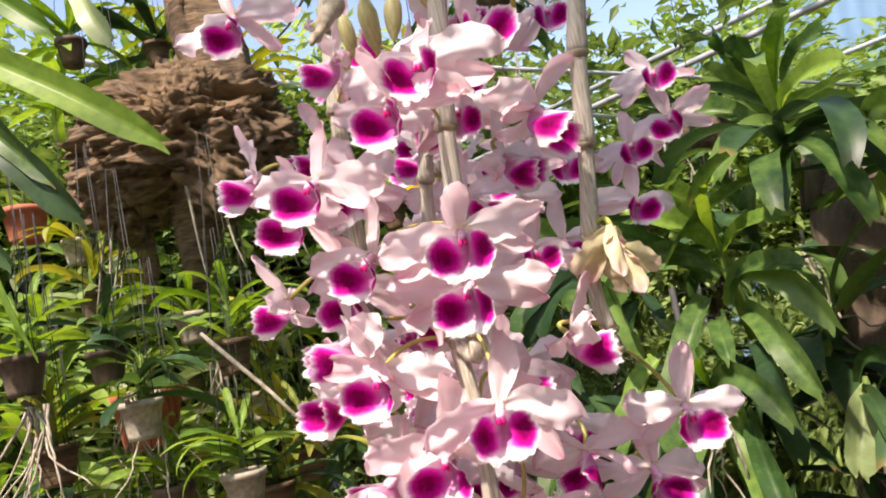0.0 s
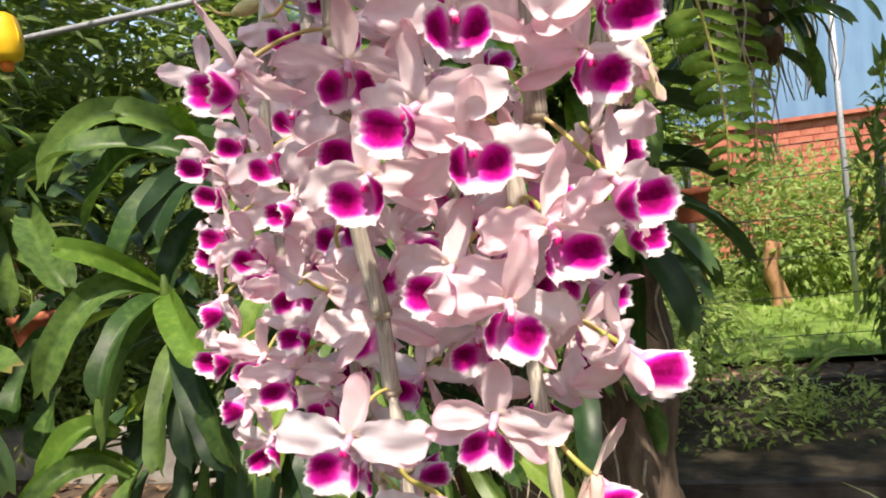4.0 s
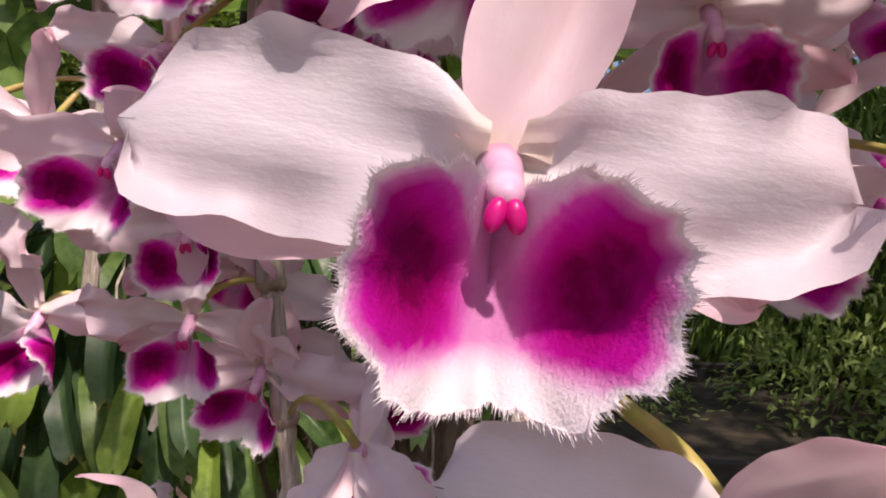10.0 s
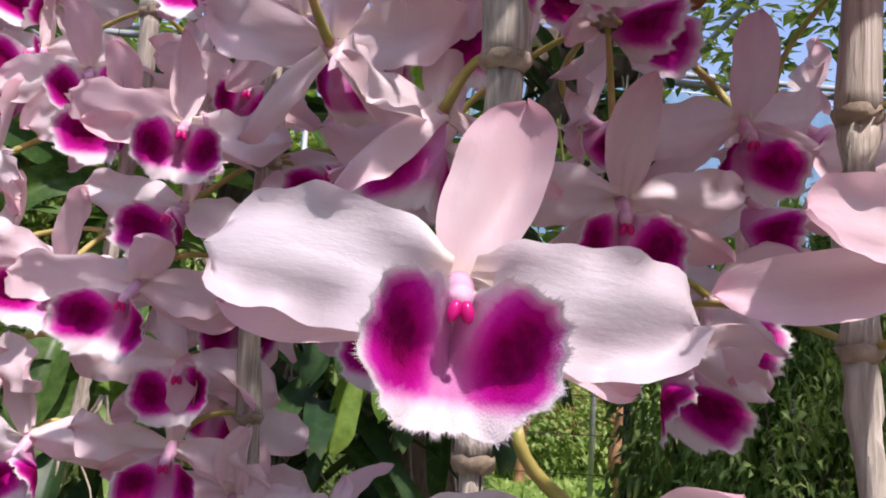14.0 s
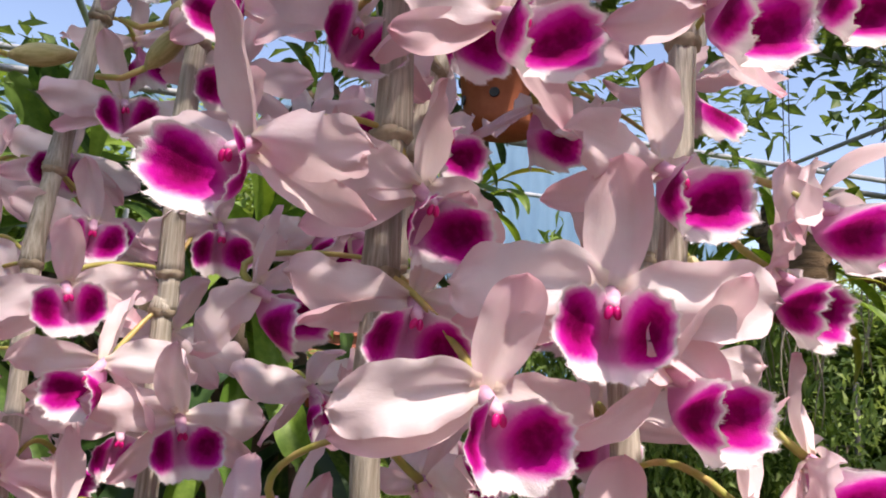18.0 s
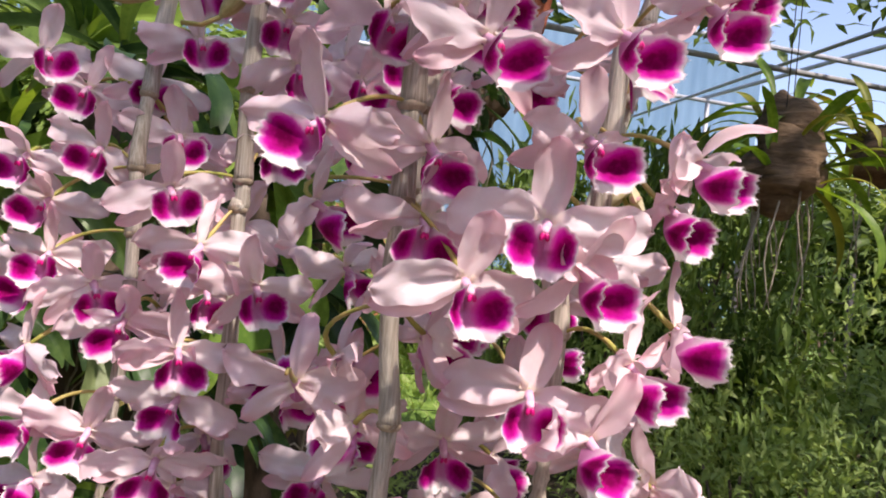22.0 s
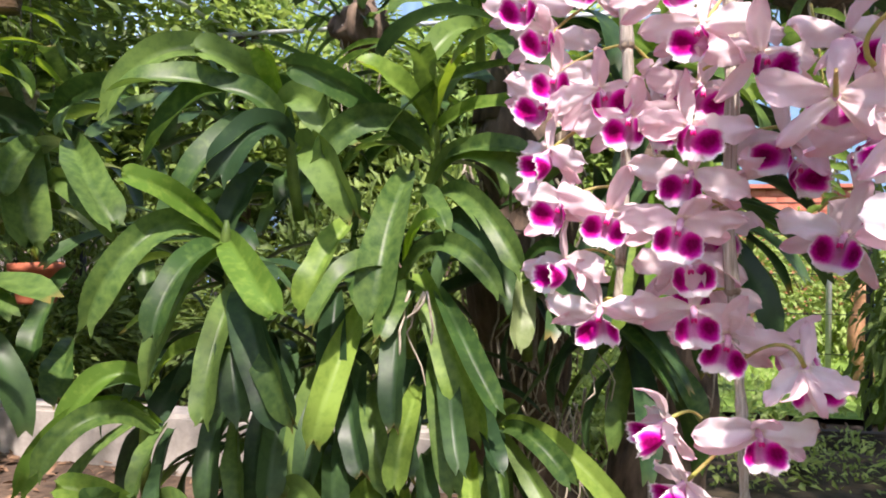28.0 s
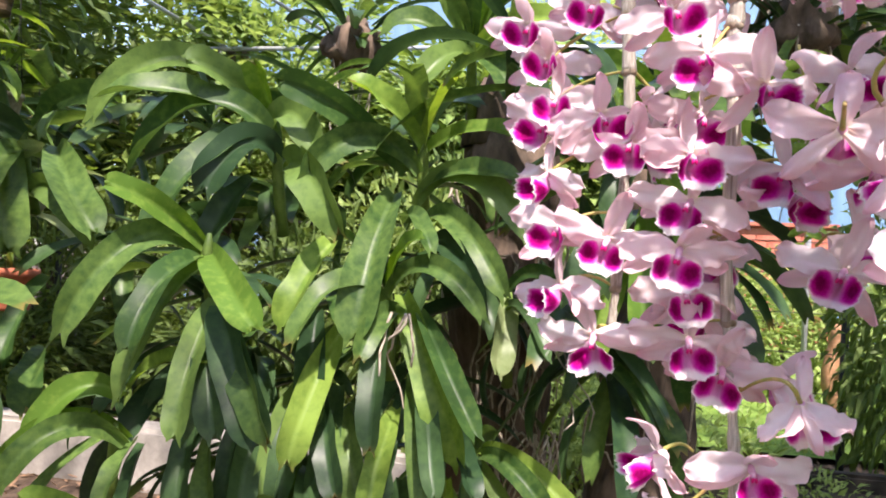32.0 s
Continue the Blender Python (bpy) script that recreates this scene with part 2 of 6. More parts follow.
GRASSY = leafy("grass_blade", (0.14, 0.20, 0.07), (0.30, 0.38, 0.18), 0.25, 0.5, 40)
# Two tones of one shrub leaf; LEAF_SUN has sunlight put into its colour.
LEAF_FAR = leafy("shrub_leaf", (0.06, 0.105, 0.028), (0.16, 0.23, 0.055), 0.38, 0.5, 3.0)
LEAF_SUN = leafy("sunlit_leaf", (0.13, 0.22, 0.06), (0.32, 0.42, 0.13), 0.45, 0.5, 3.0)
LEAF_YEL = leafy("yellowing_leaf", (0.16, 0.20, 0.03), (0.34, 0.33, 0.06), 0.35, 0.5, 30)
LITTER = simple("dry_leaves", (0.12, 0.065, 0.032), (0.38, 0.24, 0.14), 9, 0.8)
GRASS = simple("lawn_grass", (0.08, 0.16, 0.02), (0.19, 0.30, 0.05), 30, 0.9, 0.02)
MOSS = simple("mossy_soil", (0.016, 0.013, 0.008), (0.07, 0.055, 0.03), 18, 0.95, 0.02)
DRIFTWOOD = simple("driftwood", (0.04, 0.026, 0.015), (0.25, 0.165, 0.092), 26, 0.9, 0.02, stretch=(0.6, 0.6, 3.0))


# Trough walls: the shade they lie in is put into this near-black colour.
SHADED_TROUGH = simple("trough_in_shade", (0.014, 0.012, 0.010), (0.055, 0.047, 0.038), 12, 0.9, 0.004)



TERRABARK = simple("orange_bark", (0.26, 0.13, 0.06), (0.50, 0.28, 0.15), 18, 0.85, 0.008)
# Sky colour for the sheet added behind the garden.
SKY_BLUE = simple("sky_blue_sheet", (0.11, 0.21, 0.32), (0.17, 0.29, 0.41), 3, 0.9, stretch=(1, 1, 0.2))
# ---- mesh helpers ----
def mesh_of(name, verts, faces, material, smooth=True, tone=None):
    me = bpy.data.meshes.new(name)
    me.from_pydata([tuple(v) for v in verts], [], faces)
    me.materials.append(material)
    if smooth:
        me.polygons.foreach_set("use_smooth", [True] * len(me.polygons))
    if tone is not None:
        at = me.attributes.new("tone", "FLOAT_COLOR", "POINT")
        at.data.foreach_set("color", np.array([(*c, 1.0) for c in tone], dtype=np.float32).ravel())
    me.update()
    return me


def put(name, me, parent=None, m=None, label=""):
    ob = new(name, me)
    if parent is not None:
        ob.parent = parent
    if m is not None:
        ob.matrix_basis = m
    if label:
        tagged(ob, label)
    return ob


def thing(name, m, label, category, group="", kind=""):
    e = new(name)
    e.empty_display_size = 0.02
    e.matrix_basis = m
    return tagged(e, label, category, group, kind)


def grid_faces(nu, nv, wrap=False, start=0):
    f = []
    for i in range(nu - 1):
        for j in range(nv - (0 if wrap else 1)):
            k = (j + 1) % nv
            f.append((start + i * nv + j, start + i * nv + k, start + (i + 1) * nv + k, start + (i + 1) * nv + j))
    return f


def tube(points, radii, sides=8, cap=True):
    """Vertices and faces of a round tube along points."""
    pts = [Vector(p) for p in points]
    vs, n = [], len(pts)
    up = Vector((0.12, 0.98, 0.15))
    for i, p in enumerate(pts):
        d = (pts[min(i + 1, n - 1)] - pts[max(i - 1, 0)]).normalized()
        a = d.cross(up)
        if a.length < 0.05:
            a = d.cross(Vector((1, 0, 0)))
        a.normalize()
        b = d.cross(a)
        for k in range(sides):
            t = 2 * math.pi * k / sides
            vs.append(p + (a * math.cos(t) + b * math.sin(t)) * radii[i])
    fs = grid_faces(n, sides, True)
    if cap:
        fs.append(tuple(range(sides))[::-1])
        fs.append(tuple((n - 1) * sides + k for k in range(sides)))
    return vs, fs


def lathe(profile, sides=20):
    """Vertices and faces of a turned body from (radius, height) pairs."""
    vs = [(r * math.cos(2 * math.pi * k / sides), r * math.sin(2 * math.pi * k / sides), z) for r, z in profile for k in range(sides)]
    return vs, grid_faces(len(profile), sides, True)


def bezier(p0, p1, p2, p3, n):
    out = []
    for i in range(n):
        t = i / (n - 1)
        out.append(Vector(p0) * (1 - t) ** 3 + Vector(p1) * 3 * t * (1 - t) ** 2 + Vector(p2) * 3 * t * t * (1 - t) + Vector(p3) * t ** 3)
    return out


# ---- orchid flower ----
def petal_mesh(name, length, width, bend, roll, twist, wave, seed, tip=0.5, blunt=0.55, base=0.22, nu=24, nv=11, material=None):
    """A petal along +x, lying in the xz plane and facing -y. bend: curl of the tip to -y (positive) or back; roll: cupping across; tip: pink of the tip."""
    rnd = random.Random(seed)
    ph = rnd.uniform(0, 6)
    sweep, kink = rnd.uniform(-0.14, 0.14), rnd.uniform(-0.25, 0.25)
    edge = [(rnd.uniform(0, 6), rnd.uniform(0, 6)) for _ in (0, 1)]
    vs, tone = [], []
    for i in range(nu):
        u = i / (nu - 1)
        body = max(0.0, 1 - abs(2 * min(1.0, u) ** 1.22 - 1) ** (2.0 + 1.6 * blunt)) ** 0.62
        foot = base * max(0.0, 1 - u / 0.5)
        w = width * max(0.03, (body ** 3 + foot ** 3) ** (1 / 3))
        ang = bend * u ** 1.5
        cx = length * (u if abs(bend) < 1e-4 else u * (1 - ang * ang / 10))
        cy = -length * ang * u * 0.42
        tw = twist * u
        for j in range(nv):
            s = 2 * j / (nv - 1) - 1
            p, q = edge[s > 0]
            ragged = 1 + wave * abs(s) ** 3 * (0.30 * math.sin(u * 12 + p) + 0.16 * math.sin(u * 27 + q)) * min(1, u * 3)
            h = s * w / 2 * ragged
            d = -roll * width * (s * s - 0.3) * math.sin(u * math.pi * 0.9 + 0.1)
            d += wave * width * math.sin(u * 9 + ph + s * 1.3) * s * s * u
            d += 0.05 * width * math.exp(-(s * 5) ** 2) * (1 - u)
            d += wave * 0.55 * width * math.sin(u * 23 + ph * 2 + s) * abs(s) ** 3 * u
            d += 0.10 * width * math.sin(s * 4.2 + ph) * math.sin(u * 4.0 + kink * 6) + kink * width * max(0.0, u - 0.5) * abs(s)
            d += 0.012 * width * math.sin(s * 8 + ph + 3.5 * u) * math.sin(u * math.pi)
            z = h * math.cos(tw) - d * math.sin(tw) + sweep * length * u * u
            y = h * math.sin(tw) + d * math.cos(tw)
            vs.append((cx + wave * 0.3 * width * math.sin(7 * s + ph) * (u > 0.97), cy + y, z + 0.05 * width * math.sin(3 * u + ph)))
            vein = 0.16 + 0.16 * math.cos(s * 16 + 2 * math.sin(5 * u + ph))
            tone.append((tip * max(0.0, (u - 0.45) / 0.55) ** 1.8 + 0.10 * abs(s), max(0.0, 0.5 - u * 4.0), vein))
    return mesh_of(name, vs, grid_faces(nu, nv), material or PETAL, tone=tone)


LIP_EDGE = ((0, 0.0100), (14, 0.0107), (30, 0.0123), (44, 0.0124), (60, 0.0130), (80, 0.0142), (100, 0.0148), (120, 0.0146), (136, 0.0138), (150, 0.0122), (164, 0.0108), (180, 0.0080))


def lip_mesh(name, seed, fold=1.0, width=1.0):
    """The trumpet-shaped lip round the column: two dark-blotched side lobes that fold forward, a lavender throat and a white hairy margin."""
    rnd = random.Random(seed)
    vs, tone = [], []
    nu, nv = 57, 15
    cz, ph = -0.0112, rnd.uniform(0, 6)
    skew = rnd.uniform(-0.05, 0.05)

    def surf(a, v):
        b, t = abs(a), radians(a)
        r = LIP_EDGE[-1][1]
        for (a0, r0), (a1, r1) in zip(LIP_EDGE, LIP_EDGE[1:]):
            if a0 <= b <= a1:
                k = (b - a0) / (a1 - a0)
                r = r0 + (r1 - r0) * k * k * (3 - 2 * k)
                break
        r *= 1 + 0.030 * math.sin(a * 0.16 + ph) + 0.018 * math.sin(a * 0.43 + 2 * ph) + skew * math.sin(t)
        rr = r * v
        x = rr * math.sin(t) * (1.08 - 0.10 * v) * width
        z = cz - rr * math.cos(t) * 0.98
        side = abs(math.sin(t)) ** 1.4 if b < 90 else 1.0 - 0.97 * max(0.0, (b - 128) / 52) ** 1.8
        cup = 0.0180 * fold * side * v ** 1.7 * (r / 0.015) + 0.0030 * v ** 2
        cup -= 0.0110 * max(0.0, v - 0.72) ** 1.25 * (1 if b < 125 else max(0.1, 1 - (b - 125) / 40))
        groove = 0.0030 * math.exp(-(x / 0.0030) ** 2) * (1 - 0.8 * v)
        y = 0.0052 - cup + groove - 0.0075 * v ** 1.4 * max(0.0, math.cos(t))
        y += 0.0065 * max(0.0, (b - 150) / 30) ** 1.5 * v
        ripple = (0.0009 * math.sin(a * 0.22 + ph) + 0.0005 * math.sin(a * 0.55 + 3 * ph)) * v ** 4
        return Vector((x, y + ripple, z)), x, z

    for i in range(nu):
        a = -180 + 360 * i / (nu - 1)
        for j in range(nv):
            v = j / (nv - 1)
            p, x, z = surf(a, v)
            vs.append(p)
            ez = (z + 0.0096) / 0.0080
            ex = (abs(x) / width - 0.0086 - 0.0012 * ez) / 0.0050
            spot = min(1.0, max(0.0, 1.17 - 0.66 * (ex * ex + ez * ez) ** 0.7))
            groove = math.exp(-(x / 0.0032) ** 4) * (0.9 if z > cz - 0.006 else 0.9 * math.exp(-((cz - 0.006 - z) / 0.0028) ** 2))
            low = max(0.0, min(1.0, (-0.0164 - z) / 0.0032))
            rim = max(max(0.0, (v - 0.90) / 0.10) ** 1.3, low)
            tone.append((spot * (1 - 0.9 * rim), groove * (1 - rim), rim))
    fs = grid_faces(nu, nv)
    # hairs along the margin
    for k in range(1100):
        a = -168 + 336 * (k + rnd.random()) / 1100
        p, _, _ = surf(a, 0.975)
        q, _, _ = surf(a, 1.0)
        d = (q - surf(a, 0.9)[0]).normalized()
        side = Vector((math.cos(radians(a)), 0, math.sin(radians(a)))) * 0.00007
        tipv = q + (d + Vector((rnd.uniform(-.5, .5), rnd.uniform(-.6, .6), rnd.uniform(-.5, .5)))) * rnd.uniform(0.0004, 0.0011)
        b = len(vs)
        vs += [p - side, p + side, tipv]
        tone += [(0, 0, 1)] * 3
        fs.append((b, b + 1, b + 2))
    return mesh_of(name, vs, fs, LIP, tone=tone)


def column_mesh():
    """The pale hooded column that leans forward over the throat."""
    vs, fs = tube([(0, 0.0098, -0.0004), (0, 0.0072, -0.0014), (0, 0.0048, -0.0023), (0, 0.0026, -0.0031), (0, 0.0010, -0.0037), (0, 0.0, -0.0042), (0, -0.0004, -0.0046)], [0.0025, 0.0023, 0.0021, 0.0020, 0.0018, 0.0014, 0.0007], 16)
    return mesh_of("column", vs, fs, COLUMN)


def anther_mesh():
    """Two crimson pollen lobes side by side under the hood."""
    bm = bmesh.new()
    for sx in (-1, 1):
        got = bmesh.ops.create_uvsphere(bm, u_segments=12, v_segments=9, radius=0.00125)["verts"]
        for v in got:
            v.co = Vector((v.co.x * 0.85 + sx * 0.00095 * (1 - 200 * v.co.z), v.co.y * 0.75, v.co.z * 1.35)) + Vector((0, -0.0006, -0.0057))
    me = bpy.data.meshes.new("anther_cap")
    bm.to_mesh(me)
    bm.free()
    me.materials.append(ANTHER)
    me.polygons.foreach_set("use_smooth", [True] * len(me.polygons))
    return me


NVAR = 9
COLUMN_ME, ANTHER_ME = column_mesh(), anther_mesh()
VAR = []
for k in range(NVAR):
    r = random.Random(100 + k)
    VAR.append(dict(
        dorsal=petal_mesh("dorsal_sepal", 0.030 + r.uniform(-.002, .002), 0.0120, r.uniform(-0.9, 1.6), 0.30, r.uniform(-0.9, 1.0), 0.09, 10 + k, 0.60, 0.55, 0.50, material=SEPAL),
        petal_l=petal_mesh("petal", 0.0330, 0.0158, r.uniform(-0.9, 0.6), r.uniform(-0.36, 0.36), r.uniform(-0.6, 0.6), 0.22, 20 + k, 0.36, 0.75, 0.34),
        petal_r=petal_mesh("petal", 0.0330, 0.0158, r.uniform(-0.9, 0.6), r.uniform(-0.36, 0.36), r.uniform(-0.6, 0.6), 0.22, 30 + k, 0.36, 0.75, 0.34),
        side_l=petal_mesh("lateral_sepal", 0.031, 0.0105, r.uniform(-1.4, 0.8), 0.32, r.uniform(-0.8, 0.8), 0.08, 40 + k, 0.80, 0.35, 0.55, material=SEPAL),
        side_r=petal_mesh("lateral_sepal", 0.031, 0.0105, r.uniform(-1.4, 0.8), 0.32, r.uniform(-0.8, 0.8), 0.08, 50 + k, 0.80, 0.35, 0.55, material=SEPAL),
        lip=lip_mesh("lip", 60 + k, r.uniform(0.80, 1.25), r.uniform(0.94, 1.04))))


# the large bloom that stands out in front of the middle cane
BROAD = dict(
    dorsal=petal_mesh("dorsal_sepal", 0.027, 0.0138, 0.25, 0.2, 0.25, 0.04, 310, 0.75, 0.75, 0.66, material=SEPAL),
    petal_l=petal_mesh("petal", 0.0335, 0.0180, -0.22, 0.08, 0.12, 0.17, 311, 0.10, 2.2, 0.40, material=WHITE),
    petal_r=petal_mesh("petal", 0.0335, 0.0180, -0.22, 0.08, -0.12, 0.17, 312, 0.10, 2.2, 0.40, material=WHITE),
    side_l=petal_mesh("lateral_sepal", 0.034, 0.0110, -0.25, 0.2, 0.2, 0.05, 313, 0.7, 0.3, 0.5, material=SEPAL),
    side_r=petal_mesh("lateral_sepal", 0.029, 0.0105, -0.2, 0.25, 0.6, 0.05, 314, 0.7, 0.3, 0.5, material=SEPAL),
    lip=lip_mesh("lip", 315, 1.06, 0.91))

FLAT = dict(BROAD)
FLAT["petal_l"] = petal_mesh("petal", 0.0330, 0.0160, -0.30, 0.14, 0.20, 0.17, 321, 0.22, 1.5, 0.38)
FLAT["petal_r"] = petal_mesh("petal", 0.0330, 0.0160, -0.25, 0.14, -0.25, 0.17, 322, 0.22, 1.5, 0.38)
CURLED = dict(FLAT)
CURLED["petal_l"] = petal_mesh("petal", 0.0255, 0.0130, 0.55, 0.30, 0.35, 0.12, 331, 0.55, 0.5, 0.42, material=SEPAL)

FADED, WILTED = {}, {}
for k, me in VAR[3].items():
    WILTED[k] = BROAD[k].copy()
    FADED[k] = me.copy()
    if k != "lip":
        WILTED[k].materials[0] = WILT
    FADED[k].materials[0] = FADE


def flower(x, y, z, yaw=0.0, pitch=0.0, roll=0.0, size=1.0, var=0, hang=None, label="", over=None, dorsal=None, calm=1.0, lip=0.99, grow=1.08, lean=0.0, side=27.0, rise=(0.0, 0.0), drop=0.0, sag=0.004, stout=1.0):
    """One open bloom whose column is at (x, y, z), facing -y when yaw is 0; hang: where its stalk joins the cane; rise: degrees by which its left and right petals are lifted; drop: how far its lip hangs; sag and stout: the bow and girth of its stalk."""
    v = VAR[var % NVAR]
    v = {**v, **(over or {})}
    r = random.Random(int((x * 7919 + z * 104729) * 1000) & 0xFFFFFF)
    m = pose(x, y, z, pitch, roll, yaw) @ Matrix.Scale(size, 4) @ pose(0, 0.005, 0.006)
    e = thing("orchid_flower", m, label or "pale pink orchid bloom with a magenta-blotched white-fringed lip on a cane", "flower", "orchid blooms")
    j = lambda a: r.uniform(-a, a) * calm
    g = Matrix.Scale(grow, 4)
    put("dorsal_sepal", v["dorsal"], e, pose(0, 0.0085, 0.001, (r.uniform(-38, 34) if dorsal is None else dorsal), 0, 0) @ pose(0, 0, 0, 0, -90 + lean + j(16), 0) @ g)
    put("petal", v["petal_r"], e, pose(0.0015, 0.0075, 0.0005, j(22), 4 - rise[1] + j(14), 4 + j(18)) @ g)
    put("petal", v["petal_l"], e, pose(-0.0015, 0.0075, 0.0005, j(22), -4 + rise[0] + j(14), -4 + j(18)) @ g @ Matrix.Diagonal((-1, 1, 1, 1)))
    put("lateral_sepal", v["side_r"], e, pose(0.001, 0.0105, -0.002, j(20), side + j(18), 8 + j(16)) @ g)
    put("lateral_sepal", v["side_l"], e, pose(-0.001, 0.0105, -0.002, j(20), -side + j(18), -8 + j(16)) @ g @ Matrix.Diagonal((-1, 1, 1, 1)))
    put("lip", v["lip"], e, pose(0, 0.003 * (1 - lip), -drop, j(10), 0, j(8)) @ Matrix.Scale(lip, 4))
    col = put("column", COLUMN_ME, e, Matrix.Scale(lip, 4))
    put("anther_cap", ANTHER_ME, col, None, "magenta anther cap")
    if hang is not None:
        back = m @ Vector((0, 0.0095, 0.0))
        out = m.to_3x3().normalized() @ Vector((0, 1, 0.1))
        h = Vector(hang)
        dist = (h - back).length
        pts = bezier(back, back + out * min(0.020, dist * 0.6) + Vector((0, 0, min(0.012, dist * 0.3))), h + Vector((0, 0, sag)) + out * -0.004, h, 12)
        inv = m.inverted()
        vs, fs = tube([inv @ p for p in pts], [(0.0009 + 0.0006 * (1 - i / 11) ** 2) * stout for i in range(12)], 7)
        put("pedicel", mesh_of("pedicel", vs, fs, PEDICEL), e, None, "thin curved yellow-green flower stalk")
    return e


# ---- plan ----
DRIFT = (-1.3561, 0.7562, 1.9526)
LANTERN = (-1.0189, 1.1522, 1.7533)
BASKET = (-1.0856, 1.2790, 1.8983)
CLAYPOT = (0.2592, 0.9489, 1.6768)
REDPOTS = ((0.1414, 2.6182, 1.2033), (0.2605, 2.7810, 1.1757), (-1.8016, 1.9313, 1.0418), (-2.3097, 2.3416, 1.2887), (-2.5705, 0.6624, 1.9865), (-1.4013, 0.6068, 1.2789))
LEDGEPOT = (0.700, 3.620, 0.02)
FRONDS = ((0.221, 1.371, 1.661, 0.34, 20), (0.307, 1.609, 1.685, 0.34, 30))
CLUMPS = ((0.277, 1.555, 1.740, 0.90), (0.364, 1.830, 1.649, 1.10), (0.566, 2.103, 1.835, 1.10), (1.006, 1.316, 1.609, 1.10), (1.047, 1.347, 1.700, 1.00), (1.533, 1.568, 1.729, 1.20), (-0.839, 2.129, 1.875, 1.10), (0.143, 1.167, 2.091, 0.90), (-0.961, 1.424, 2.233, 0.90), (0.250, 1.620, 1.860, 0.90), (0.450, 1.780, 1.950, 0.90), (0.120, 1.920, 2.020, 0.90), (0.480, 1.950, 1.790, 0.80))
HUNG = ((-1.305, 0.509, 1.558, 0.70), (-1.378, 0.719, 1.623, 0.70), (-1.240, 0.386, 1.396, 0.60), (-1.172, 0.562, 1.285, 0.60), (-1.413, 0.872, 1.422, 0.70), (-1.147, 0.752, 1.242, 0.65), (-1.187, 0.337, 1.560, 0.60), (-1.821, 0.618, 1.897, 0.70), (-1.344, 1.313, 1.856, 0.70), (-1.635, 0.448, 1.509, 0.75), (-1.126, 0.505, 1.449, 0.60), (-1.143, 0.699, 1.535, 0.60), (-1.717, 0.615, 1.738, 0.80), (-0.988, 0.616, 1.299, 0.55), (-1.606, 0.789, 1.498, 0.80), (-1.411, 0.442, 1.282, 0.60), (-1.552, 0.599, 1.220, 0.70), (-1.199, 0.865, 1.290, 0.80), (-1.385, 1.089, 1.508, 0.80), (-1.401, 1.413, 1.645, 0.80), (-1.764, 0.880, 2.460, 0.90), (-1.718, 0.634, 2.416, 0.90), (-1.809, 1.153, 2.368, 0.90))
THICKET = ((-1.8350, 0.5000, 1.6370), (-1.8000, 0.6860, 1.6720), (-1.7710, 0.8840, 1.6160), (-1.6470, 1.0380, 1.5480), (-1.6140, 0.4840, 1.4500), (-1.6080, 0.6600, 1.3650), (-1.5770, 0.8480, 1.3700), (-1.3060, 0.8680, 1.2830), (-1.5690, 0.4130, 1.2890), (-1.5790, 0.5690, 1.2140), (-1.5140, 0.7250, 1.1890), (-1.4600, 0.8760, 1.1250), (-1.4610, 1.2600, 1.7040), (-1.4480, 1.4070, 1.3920), (-1.8580, 0.6430, 2.3320), (-1.8200, 0.9570, 2.5170))
TUFTS = ((0.3943, 0.8372, 0.8100), (0.5463, 0.9848, 0.7700))
BUDS = ((-0.1492, 0.4200, 1.4885, 0.030, 90, 80),
        (-0.0825, 0.3600, 1.4870, 0.024, 60, 60),
        (-0.0880, 0.3700, 1.4726, 0.026, 70, 40),
        (0.0474, 0.2350, 1.5219, 0.026, 40, -150),
        (0.0233, 0.2400, 1.5269, 0.022, 10, -165),
        (0.0876, 0.2800, 1.5050, 0.022, -60, 150),
        (0.0489, 0.2500, 1.5250, 0.024, 10, 170),
        (0.0608, 0.2550, 1.5322, 0.022, -10, 190))
DRYCANE = ((0.0595, 0.2119, 1.5081), (0.0752, 0.1886, 1.4816))
